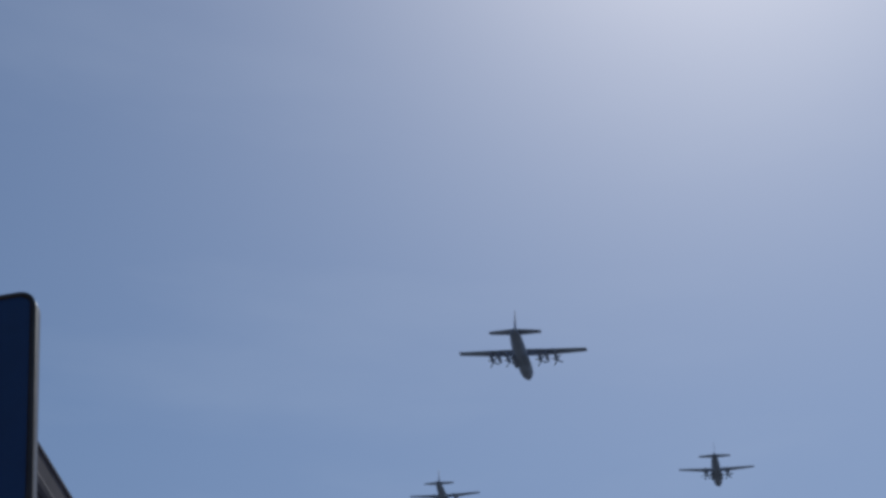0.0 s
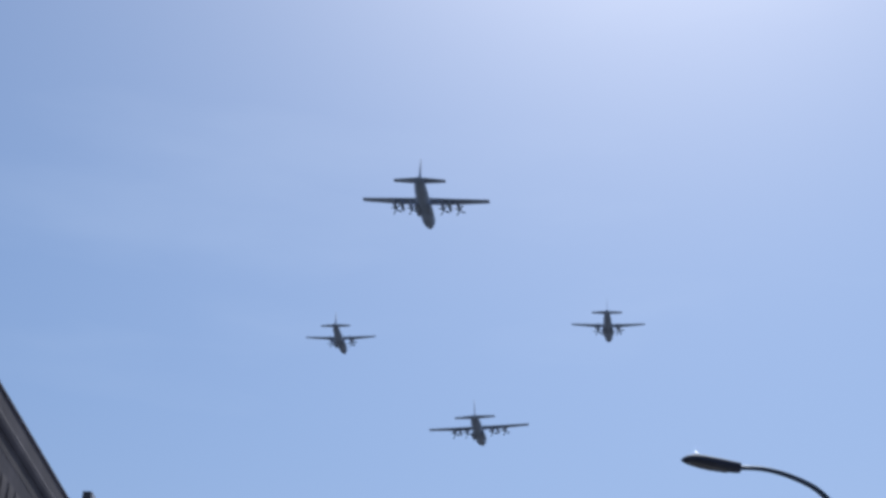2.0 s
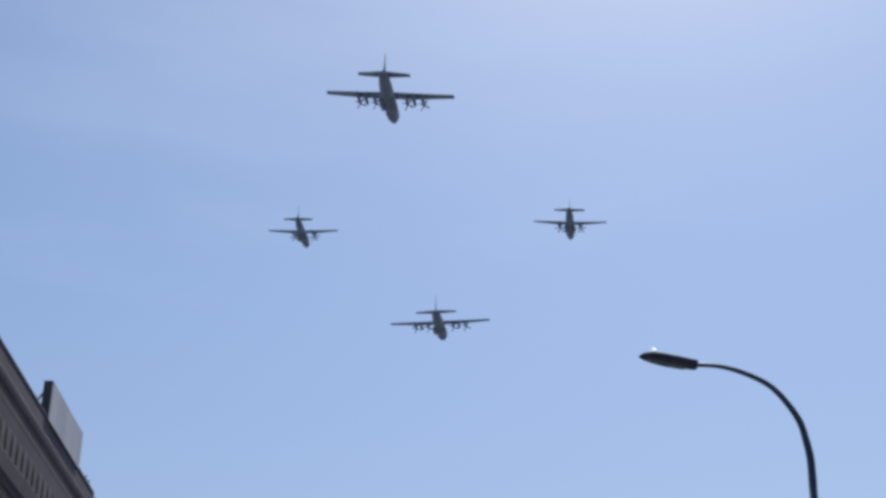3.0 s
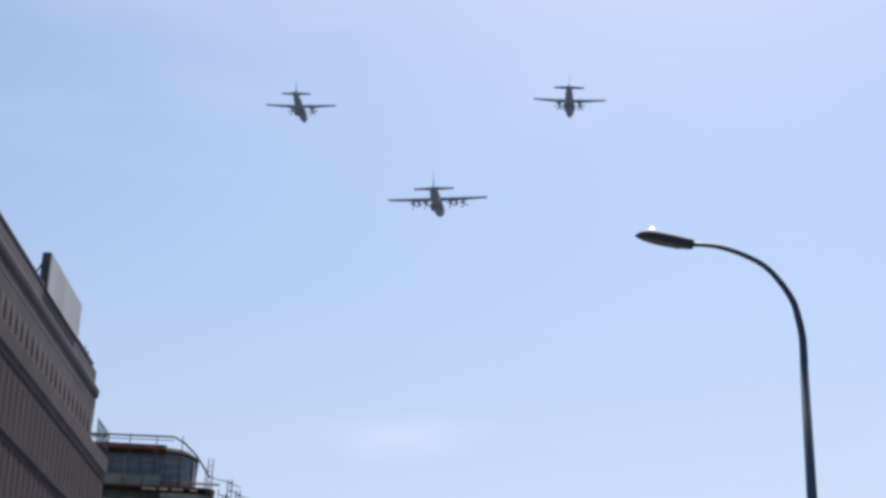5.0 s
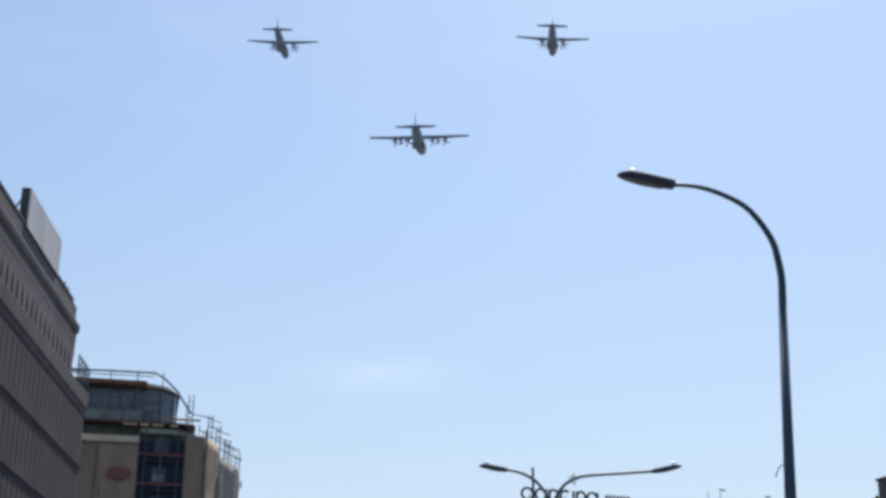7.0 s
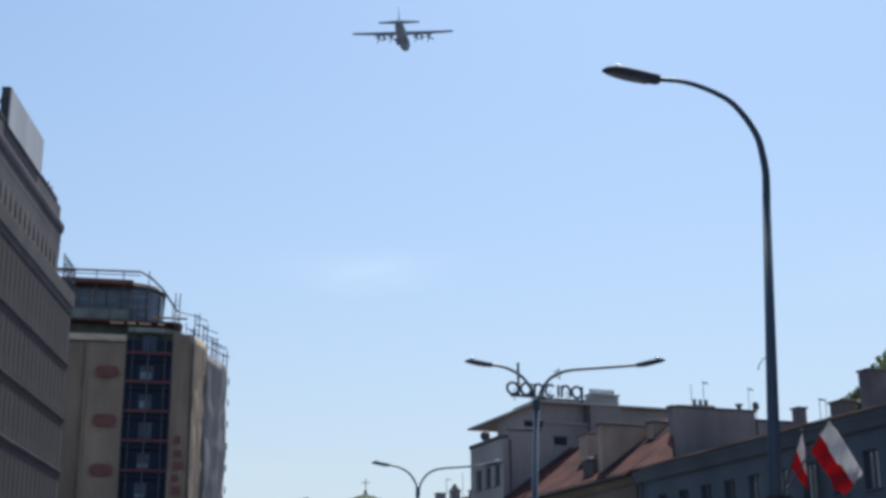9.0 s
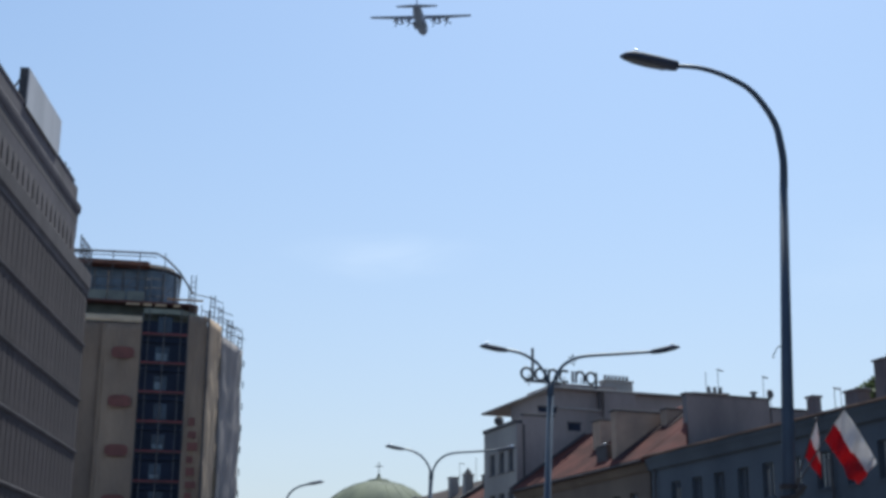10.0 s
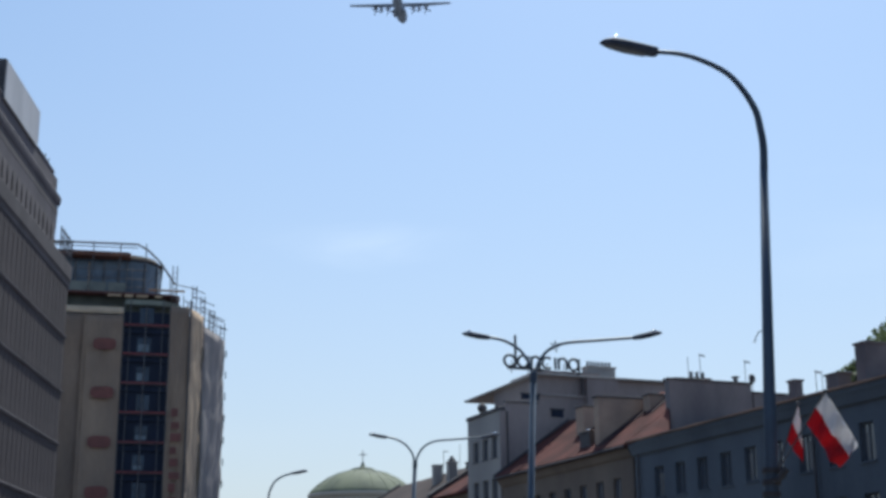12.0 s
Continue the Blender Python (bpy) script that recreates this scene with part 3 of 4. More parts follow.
    for k in range(11):
        f = k / 10
        x, y = -0.9 + 4.6 * f, 0.2 + 9.6 * f
        top = H + 2.5 - 1.4 * f + random.uniform(-0.6, 0.7)
        part("scaffold_pole", tube(B(), [(x, y, H - 1.5), (x, y, top - 0.35)], 0.042, 6), STEEL, t)
        if k < 10:
            for dz in (0.7, 1.4):
                part("scaffold_tube", tube(B(), [(x, y, H + dz), (x + 0.46, y + 0.96, H + dz - 0.05)], 0.045, 6), STEEL, t)
    for k, (x, y, h) in enumerate(((-2.0, 0.5, 4.8), (0.0, 2.2, 3.3), (0.9, 3.9, 2.7), (2.0, 6.0, 1.8), (3.2, 8.6, 1.0))):
        for dx in (0.0, 0.42):
            part("ladder_pole", tube(B(), [(x + dx, y, H - 0.6), (x + dx, y, H + h)], 0.05, 6), STEEL, t)
        for j in range(int((h + 0.6) / 0.5)):
            part("rung", tube(B(), [(x, y, H - 0.4 + 0.5 * j), (x + 0.42, y, H - 0.4 + 0.5 * j)], 0.035, 5), STEEL, t)
    for x, y, x2, y2, z in ((-2.0, 0.5, 0.4, 2.2, 3.0), (0.0, 2.2, 1.3, 3.9, 3.0), (0.0, 2.2, 1.3, 3.9, 2.3), (0.9, 3.9, 2.4, 6.0, 2.3), (0.9, 3.9, 2.4, 6.0, 1.6), (2.0, 6.0, 3.6, 8.6, 1.4), (3.2, 8.6, 4.0, 9.9, 0.7)):
        part("scaffold_tube", tube(B(), [(x, y, H + z), (x2, y2, H + z)], 0.05, 6), STEEL, t)
    for z in (H + 2.5, H + 3.3, H + 4.2):
        part("scaffold_tube", tube(B(), [(-18, 0.7, z), (-4.4, 0.7, z + 0.05)], 0.05, 6), STEEL, t)
    for k, x in enumerate((-16.2, -13.1, -11.0, -8.3, -5.8, -3.4, -2.2)):
        part("scaffold_pole", tube(B(), [(x, 0.55, H + 1.6), (x, 0.55, H + 4.9 - 0.35 * max(0, k - 3))], 0.045, 6), STEEL, t)
    for x in (-15, -9.4, -5.2):
        part("scaffold_brace", tube(B(), [(x, 0.6, H + 1.9), (x + 2.4, 0.6, H + 4.6)], 0.04, 6), STEEL, t)
    part("walk_board", box(B(), -4.2, -0.8, 0.3, 0.9, H + 2.3, H + 2.38), NET_PALE, t)
    for k in range(12):
        z = 4 + 2.2 * k
        part("scaffold_bracket", box(B(), 3.9, 4.0, 9.5, 9.75, z, z + 0.7), STEEL, t)
    return t


scaffolded_building()


# ---------------------------------------------------------------- row of houses, laid out along its frontage
ROW = pose(21.4, 65.7, 0, 0, 0, 21)     # local y runs along the street, local x back from it


random.seed(12)


def add_windows(t, holes, frame_mat, depth=0.22):
    for a, b, c, d in holes:
        w = part("window", box(B(), depth, depth + 0.03, a, b, c, d), GLASS, t, "dark window pane")
        bm = B()
        for y0, y1, z0, z1 in ((a, a + 0.07, c, d), (b - 0.07, b, c, d), (a + 0.07, b - 0.07, c, c + 0.07), (a + 0.07, b - 0.07, d - 0.07, d), ((a + b) / 2 - 0.04, (a + b) / 2 + 0.04, c + 0.07, d - 0.07)):
            box(bm, depth - 0.06, depth - 0.002, y0, y1, z0, z1)
        part("window_frame", bm, frame_mat, w)
        if random.random() < 0.6:
            u = a + 0.12 + random.random() * 0.45
            part("curtain", box(B(), depth - 0.02, depth - 0.003, u, u + random.uniform(0.22, 0.45), c + 0.08, d - random.uniform(0.08, 0.5)), CURTAIN, w, "pale curtain")
        part("sill", box(B(), -0.08, 0.12, a - 0.1, b + 0.1, c - 0.1, c - 0.004), frame_mat, w)


def front(u, d, z):
    return (d, u, z)


def grey_house():
    t = thing("grey_house", ROW, "long blue-grey plastered town house with a low tin roof", "house")
    holes = [(s, s + 1.15, z, z + 1.9) for z in (2.4, 5.8, 9.25) for s in [-16.55 + 2.55 * k for k in range(16)]]
    part("wall", wall_with_holes(B(), -18, 25.3, -0.2, 12.6, holes, front, 0.4), PLASTER_BLUE, t)
    part("core", box(B(), 0.42, 12, -17.9, 25.2, -0.2, 12.5), PLASTER_BLUE, t)
    add_windows(t, holes, PLASTER_BLUE)
    part("cornice", extrude(B(), [(0, 12.05), (-0.2, 12.15), (-0.32, 12.5), (-0.45, 12.75), (-0.45, 12.95), (0, 12.95)], -18.2, 25.4, lambda u, v, w: (u, w, v)), PLASTER_BLUE, t, "moulded blue-grey eaves cornice")
    part("roof", extrude(B(), [(-0.6, 12.96), (-0.6, 13.06), (6, 14.5), (12.4, 13.06), (12.4, 12.96)], -18.3, 25.5, lambda u, v, w: (u, w, v)), TIN, t, "brown tin roof")
    part("drainpipe", tube(B(), [(-0.18, 24.6, 0), (-0.18, 24.6, 12.2)], 0.07, 8), DARK_TRIM, t)
    part("drainpipe", tube(B(), [(-0.18, 6.0, 0), (-0.18, 6.0, 12.2)], 0.07, 8), DARK_TRIM, t)
    return t


grey_house()


def chimney(x0, x1, y0, y1, z0, z1, label="sooty rendered chimney stack on a roof", pots=0, material=CHIMNEY):
    t = thing("chimney", ROW @ pose((x0 + x1) / 2, (y0 + y1) / 2, z0), label, "chimney", "chimneys on the roofs")
    w, l, h = (x1 - x0) / 2, (y1 - y0) / 2, z1 - z0
    part("shaft", box(B(), -w, w, -l, l, -0.6, h - 0.12, 0.03), material, t)
    part("cap", box(B(), -w - 0.08, w + 0.08, -l - 0.08, l + 0.08, h - 0.12, h, 0.02), DARK_TRIM if material is CHIMNEY else material, t)
    for k in range(pots):
        f = (k + 0.5) / pots * 2 - 1
        px, py = (f * w * 0.9, 0) if w > l else (0, f * l * 0.9)
        part("pot", tube(B(), [(px, py, h - 0.01), (px, py, h + 0.4), (px, py, h + 0.45)], [0.13, 0.11, 0.14], 8), DARK_TRIM, t)
    return t


def firewall(x0, x1, y0, y1, z0, z1, label, material):
    t = thing("party_wall", ROW @ pose(x0, y0, 0), label, "wall", "party walls between the houses")
    part("masonry", box(B(), 0, x1 - x0, 0, y1 - y0, z0, z1, 0.03), material, t)
    part("coping", box(B(), -0.1, x1 - x0 + 0.1, -0.08, y1 - y0 + 0.08, z1, z1 + 0.13, 0.02), DARK_TRIM, t)
    return t


firewall(2.9, 9.35, 25.52, 26.1, 12.9, 17.35, "stained pale party wall rising above the grey roof", PLASTER_PALE)
firewall(9.47, 16.0, 25.52, 26.1, 12.9, 16.75, "low stained pale party wall beside a taller one", PLASTER_PALE)
low = chimney(5.1, 6.6, 26.3, 27.2, 17.0, 17.75, "low rendered chimney with thin pots behind a party wall", 3)
part("board", box(B(), -2.4, -0.3, -1.1, -0.85, 0.49, 0.57, 0.01), DARK_TRIM, low, "dark board lying beside the chimney")
chimney(8.5, 8.75, 26.2, 26.45, 16.9, 18.0, "slim metal flue behind a party wall", 0, STEEL)
chimney(6.0, 6.6, 15.9, 16.6, 13.6, 15.95, "square grey-brown chimney with a broad cap on the tin roof", 0, STACK)
chimney(5.0, 5.9, 10.3, 11.5, 13.5, 15.4, "wide grey-brown chimney stack on the tin roof", 0, STACK)
chimney(5.0, 8.4, 7.8, 8.7, 13.4, 16.7, "broad grey-brown chimney wall on the tin roof", 0, STACK)



def antenna(x, y, z0, h, kind):
    t = thing("roof_antenna", ROW @ pose(x, y, z0), "thin metal television antenna on a roof", "antenna", "roof antennas")
    part("mast", tube(B(), [(0, 0, -0.3), (0, 0, h)], 0.024, 6), STEEL, t)
    if kind == "yagi":
        part("boom", tube(B(), [(-0.05, -0.2, h - 0.1), (0.55, 0.3, h - 0.02)], 0.03, 6), STEEL, t)
        for k in range(6):
            q = Vector((0.1 * k, -0.1 + 0.08 * k, h - 0.08))
            part("element", tube(B(), [q + Vector((-0.1, 0.12, 0.04)), q + Vector((0.1, -0.12, -0.04))], 0.018, 5), STEEL, t)
    elif kind == "dish":
        part("dish", tube(B(), [(0, -0.1, h), (0, -0.05, h), (-0.05, 0.05, h)], [0.08, 0.3, 0.34], 14), DARK_TRIM, t)
    return t


antenna(5.28, 26.9, 17.4, 1.85, "rod")
antenna(6.3, 27.0, 17.6, 1.95, "yagi")
antenna(9.1, 25.8, 17.3, 1.75, "yagi")
antenna(9.6, 25.75, 16.6, 1.2, "dish")
antenna(9.6, 18.0, 13.4, 3.6, "rod")
antenna(6.0, 13.75, 14.0, 2.1, "yagi")


def ochre_house():
    t = thing("ochre_house", ROW, "ochre plastered town house with steep red tiled roof", "house")
    Y0, Y1, E = 25.6, 46.9, 12.7
    holes = [(s, s + 1.1, z, z + 1.9) for z in (2.2, 5.6, 9.05) for s in [27.3 + 2.5 * k for k in range(8)]]
    part("wall", wall_with_holes(B(), Y0, Y1, -0.2, E, holes, front, 0.4), PLASTER_OCHRE, t)
    part("core", box(B(), 0.42, 11.6, Y0 + 0.05, Y1 - 0.05, -0.2, E - 0.05), PLASTER_OCHRE, t)
    add_windows(t, holes, PLASTER_PALE)
    part("cornice", extrude(B(), [(0, E - 0.6), (-0.15, E - 0.5), (-0.35, E - 0.1), (-0.35, E), (0, E)], Y0, Y1 + 0.2, lambda u, v, w: (u, w, v)), PLASTER_OCHRE, t)
    part("roof", extrude(B(), [(-0.55, E + 0.02), (-0.55, E + 0.2), (6.0, E + 4.9), (12.4, E + 0.2), (12.4, E + 0.02)], Y0, Y1 + 0.3, lambda u, v, w: (u, w, v)), TILE, t, "red tiled pitched roof")
    # courses of tiles on the street slope
    sl = Vector((6.55, 0, 4.7))
    for k in range(22):
        a = Vector((-0.58, 0, E + 0.2)) + sl * (k / 22)
        bm = B()
        box(bm, 0, 0.36, Y0, Y1 + 0.32, 0.0, 0.05, 0.0, Matrix.Translation(a) @ Matrix.Rotation(-math.atan2(4.7, 6.55), 4, "Y"))
        part("tile_course", bm, TILE, t)
    for y in (Y1 + 0.3,):
        part("verge", extrude(B(), [(-0.62, E + 0.12), (-0.62, E + 0.42), (6.0, E + 5.16), (6.0, E + 4.8)], y - 0.18, y + 0.18, lambda u, v, w: (u, w, v)), DARK_TRIM, t, "dark sheet-metal verge")
    bm = B()
    for q in ((-0.55, Y0 - 0.01, E + 0.25), (2.88, Y0 - 0.01, E + 2.72), (0.8, 22.2, 13.3), (-0.5, 22.4, 13.1), (-0.5, Y0 - 0.01, E + 0.1), (2.7, Y0 - 0.01, 13.2)):
        bm.verts.new(q)
    bmesh.ops.convex_hull(bm, input=bm.verts)
    part("roof_hip", bm, TILE, t, "red tiled hip running down to the tin roof")
    part("gutter", tube(B(), [(-0.62, Y0, E + 0.08), (-0.62, Y1 + 0.3, E + 0.08)], 0.09, 8), DARK_TRIM, t)
    return t


def flashing(x0, x1, y):
    """A dark strip on the tiles along the foot of a wall, standing in for its shadow."""
    E = 12.7
    t = thing("roof_flashing", ROW @ pose(0, y, 0), "dark strip for a wall's shadow on red tiles", "flashing", "flashings on the red roof")
    prof = [(x, E + 0.2 + (x + 0.55) * 0.7176 + dz) for x, dz in ((x0, 0.06), (x1, 0.06), (x1, 0.16), (x0, 0.16))]
    part("strip", extrude(B(), prof, -1.1, 0.0, lambda u, v, w: (u, w, v)), TILE_SHADE, t)
    return t


ochre_house()
# painted shade on the tiles below the party wall and the chimney
flashing(0.0, 4.95, 30.64)
flashing(2.9, 4.9, 28.98)
chimney(2.6, 4.8, 37.6, 38.9, 14.8, 17.4, "ochre rendered chimney block on a red roof")
firewall(0.25, 4.9, 30.65, 31.35, 12.8, 16.82, "ochre rendered party wall above red tiles", CHIMNEY)
chimney(3.35, 4.75, 29.0, 29.9, 15.0, 17.0, "ochre rendered chimney block on a red roof")
hatch = chimney(0.35, 1.9, 32.3, 33.9, 13.6, 14.75, "low dark metal roof hatch on red tiles", 0, DARK_TRIM)
# ball on a stem added to produce the bright glint at the hatch
part("vent_dome", bm_sphere((-0.62, -0.3, 1.2), 0.11), CHROME, hatch, "shiny metal ball added to make a sun glint", True)
part("vent_stem", tube(B(), [(-0.62, -0.3, 1.15), (-0.62, -0.3, -0.2)], 0.05, 8), STEEL, hatch)


def dancing_house():
    t = thing("modernist_house", ROW, "grey-white modernist house with roof terrace and thin canopy roof", "building")
    Y0, Y1 = 47.3, 54.2
    holes = [(s, s + 1.2, z, z + 1.7) for z in (1.2, 4.6, 8.0, 11.3, 14.65) for s in (47.9, 49.8, 51.8)]
    part("wall", wall_with_holes(B(), Y0, Y1, -0.2, 18.3, holes, front, 0.4), PLASTER_WHITE, t)
    part("core", box(B(), 0.42, 22, Y0, Y1, -0.2, 18.2), PLASTER_WHITE, t)
    add_windows(t, holes, PLASTER_PALE)
    part("parapet_coping", box(B(), -0.1, 0.5, Y0 - 0.05, Y1 + 0.1, 18.3, 18.6, 0.02), DARK_TRIM, t)
    part("rear_wing", box(B(), 3.4, 22, Y1 + 0.01, 57.0, -0.2, 18.2), PLASTER_WHITE, t)
    part("top_storey", box(B(), 3.4, 22, Y0 + 0.01, 56.3, 18.21, 21.3), PLASTER_SIDE, t, "grey-brown rendered top storey")
    part("side_wall", box(B(), 0.02, 22, Y0 - 0.06, Y0 - 0.003, -0.2, 18.25), PLASTER_SIDE, t, "stained grey-brown side wall")
    part("chimney_breast", box(B(), 7.75, 10.65, Y0 - 0.32, Y0 - 0.065, 12.0, 21.28, 0.02), PLASTER_SIDE, t)
    part("roof_slab", box(B(), 3.0, 22.2, Y0 - 0.4, 62.4, 21.3, 21.48, 0.03), PLASTER_WHITE, t, "thin cantilevered canopy roof slab")
    part("terrace_wall", box(B(), 0.52, 3.39, Y0 + 0.02, Y0 + 0.4, 18.21, 18.95), PLASTER_SIDE, t)
    part("terrace_coping", box(B(), 0.52, 3.38, Y0 - 0.06, Y0 + 0.45, 18.96, 19.1, 0.02), DARK_TRIM, t)
    part("flat_upstand", box(B(), 3.6, 9.2, Y0 + 0.2, Y1 - 1, 21.55, 21.85), PLASTER_SIDE, t)
    # dark slabs for dark spots of unclear kind, and ledges, on the side wall
    for x, z, w, h in ((1.9, 19.3, 1.6, 0.4), (4.55, 17.95, 1.1, 0.6), (8.2, 15.4, 1.2, 0.6)):
        bx = part("side_window", box(B(), x, x + w, Y0 - 0.10, Y0 - 0.064, z, z + h), GLASS_BAY, t, "dark slab on the side wall")
        part("window_frame", box(B(), x - 0.1, x + w + 0.1, Y0 - 0.18, Y0 - 0.104, z + h, z + h + 0.1), DARK_TRIM, bx)
    part("wall_ledge", box(B(), 5.6, 7.2, Y0 - 0.35, Y0 - 0.064, 17.25, 17.42, 0.02), DARK_TRIM, t)
    part("wall_ledge", box(B(), 3.4, 7.7, Y0 - 0.12, Y0 - 0.064, 19.7, 19.82), PLASTER_WHITE, t)
    part("drainpipe", tube(B(), [(7.4, Y0 - 0.18, 19.9), (7.4, Y0 - 0.18, 21.29)], 0.12, 8), DARK_TRIM, t)
    part("drainpipe", tube(B(), [(0.6, Y0 - 0.14, 0), (0.6, Y0 - 0.14, 18.2)], 0.07, 8), DARK_TRIM, t)
    part("terrace_ball", bm_sphere((0.58, Y1 - 1.9, 19.2), 0.42), DARK_TRIM, t, "round dark ventilator")
    return t


dancing_house()
chimney(8.35, 11.0, 48.0, 49.0, 21.6, 22.55, "pale chimney block with a row of pots", 7, PLASTER_WHITE)


def neon_sign():
    t = thing("rooftop_sign", ROW @ pose(0.55, 47.45, 21.95), "dark unlit tube-letter sign reading dancing on a roof", "sign")
    # letters drawn as bent tubes: x-height 1.15 m
    XH, R = 0.95, 0.11

    def arc(cx, cz, rx, rz, a0, a1, n=14):
        return [(cx + rx * math.cos(radians(a0 + (a1 - a0) * k / n)), 0, cz + rz * math.sin(radians(a0 + (a1 - a0) * k / n))) for k in range(n + 1)]

    def letter(name, strokes):
        bm = B()
        for s in strokes:
            tube(bm, s, R, 7)
        return part(name, bm, NEON, t)

    h = XH / 2
    x = 0.5
    letter("letter_d", [arc(x, h, 0.5, h, 0, 360, 20), [(x + 0.52, 0, 0), (x + 0.52, 0, 2.62)], [(x - 0.2, 0, -0.12), (x + 3.0, 0, -0.12)]])
    x += 1.18
    letter("letter_a", [arc(x, h, 0.45, h, 0, 360, 20), [(x + 0.48, 0, 0), (x + 0.48, 0, XH)]])
    x += 0.78
    letter("letter_n", [[(x, 0, 0), (x, 0, XH)], arc(x + 0.36, XH - 0.4, 0.36, 0.4, 180, 0) + [(x + 0.72, 0, 0)]])
    x += 1.42
    letter("letter_c", [arc(x, h, 0.44, h, 50, 310)])
    x += 0.72
    star = [(x + (0.42 if k % 2 == 0 else 0.17) * math.sin(math.pi * k / 5 + 0.2), 0, 1.9 + (0.5 if k % 2 == 0 else 0.2) * math.cos(math.pi * k / 5 + 0.2)) for k in range(11)]
    bm = B()
    tube(bm, [(x, 0, 0), (x, 0, XH)], R, 7)
    part("letter_i", bm, NEON, t)
    bm = B()
    tube(bm, star, 0.04, 6)
    part("star", bm, NEON, t, "small tube star dotting the i")
    x += 0.32
    letter("letter_n", [[(x, 0, 0), (x, 0, XH)], arc(x + 0.36, XH - 0.4, 0.36, 0.4, 180, 0) + [(x + 0.72, 0, 0)]])
    x += 1.36
    letter("letter_g", [arc(x, h, 0.44, h, 0, 360, 20), [(x + 0.47, 0, XH), (x + 0.47, 0, -0.2)] + arc(x + 0.05, -0.2, 0.42, 0.35, 0, -150, 8)])
    for px in (0.7, 2.2, 3.9, 5.4):
        part("support", tube(B(), [(px, 0.1, -0.5), (px, 0.1, 0.5)], 0.04, 6), STEEL, t)
    return t


neon_sign()


def skin_cone(r, h):
    return loft(B(), [[(q * math.cos(a), q * math.sin(a), z) for a in [2 * math.pi * k / 10 for k in range(10)]] for q, z in ((r, 0.002), (r * 0.85, 0.12), (0.05, h))])


def far_house():
    t = thing("far_house", ROW, "distant red-roofed town house beyond the modernist house", "house")
    part("wall", box(B(), 1.0, 12, 56, 90, -0.2, 12.6), PLASTER_OCHRE, t)
    prof = [(0.4, 12.6), (0.4, 12.75), (6.4, 16.4), (12.4, 12.75), (12.4, 12.6)]
    part("roof", extrude(B(), prof, 65.0, 90.4, lambda u, v, w: (u, w, v)), ROOF_BROWN, t, "dull brown pitched roof")
    part("roof", extrude(B(), prof, 56, 64.6, lambda u, v, w: (u, w, v)), TILE, t, "red tiled roof")
    part("verge", extrude(B(), [(0.3, 12.7), (0.3, 12.9), (6.4, 16.65), (6.4, 16.35)], 89.9, 90.5, lambda u, v, w: (u, w, v)), DARK_TRIM, t)
    part("party_verge", extrude(B(), [(0.3, 12.7), (0.3, 13.1), (6.4, 16.85), (6.4, 16.35)], 64.5, 65.1, lambda u, v, w: (u, w, v)), DARK_TRIM, t, "dark raised verge between two roofs")
    return t


far_house()
# both slim chimneys take the pale plaster to imitate distance haze
chimney(3.7, 4.5, 71.9, 72.8, 14.8, 16.75, "slim grey chimney with a flat cap on a brown roof", 0, PLASTER_WHITE)
peak = chimney(3.7, 4.5, 68.0, 68.9, 14.8, 16.6, "slim grey chimney with a pointed dark cowl", 0, PLASTER_WHITE)
part("cowl", skin_cone(0.5, 0.62), DARK_TRIM, peak, "dark pointed cowl").location = (0, 0, 1.8)
antenna(4.2, 66.6, 16.0, 2.0, "rod")
antenna(4.2, 70.9, 15.6, 2.4, "yagi")
chimney(4.6, 5.2, 65.5, 66.2, 15.0, 16.35, "short dark flue on a brown roof", 0, DARK_TRIM)


# ---------------------------------------------------------------- trees behind the row
def tree(x, y, h, seed, spread):
    rnd = random.Random(seed)
    t = thing("tree", pose(x, y, 0), "leafy green tree behind the roofs", "tree", "trees behind the roofs")
    part("trunk", tube(B(), [(0, 0, -0.2), (0.1, 0, h * 0.25), (0.0, 0.1, h * 0.55), (0.1, 0, h * 0.9)], [0.35, 0.28, 0.18, 0.05], 8), BARK, t)
    for k in range(7):
        a = k * 0.9
        z = h * (0.4 + 0.07 * k)
        part("limb", tube(B(), [(0, 0, z), (math.cos(a) * spread * 0.5, math.sin(a) * spread * 0.5, z + h * 0.1), (math.cos(a) * spread * 0.8, math.sin(a) * spread * 0.8, z + h * 0.16)], [0.12, 0.08, 0.02], 6), BARK, t)
    verts, faces = [], []
    for k in range(9000):
        a, u = rnd.uniform(0, 2 * math.pi), rnd.uniform(-1, 1)
        r = rnd.uniform(0.4, 1.0) ** 0.5 * (1 + 0.22 * noise.noise(Vector((math.cos(a) * 2.2, math.sin(a) * 2.2, u * 2.2 + seed))))
        c = Vector((math.cos(a) * math.sqrt(1 - u * u) * spread * r, math.sin(a) * math.sqrt(1 - u * u) * spread * r, h * 0.72 + u * h * 0.29 * r))
        if noise.noise(c * 0.55 + Vector((seed, 0, 0))) < -0.22:
            continue
        s = rnd.uniform(0.16, 0.34)
        q = Euler((rnd.uniform(0, 6.3), rnd.uniform(0, 6.3), rnd.uniform(0, 6.3))).to_matrix()
        i = len(verts)
        for p in ((-s, 0, 0), (0, -s * 0.5, 0.04), (s, 0, 0), (0, s * 0.5, 0.04)):
            verts.append(c + q @ Vector(p))
        faces.append((i, i + 1, i + 2, i + 3))
    me = bpy.data.meshes.new("crown")
    me.from_pydata(verts, [], faces)
    me.materials.append(LEAF)
    ob = new("crown", me)
    ob.parent = t
    return t


tree(32.9, 95.2, 22.6, 3, 4.0)
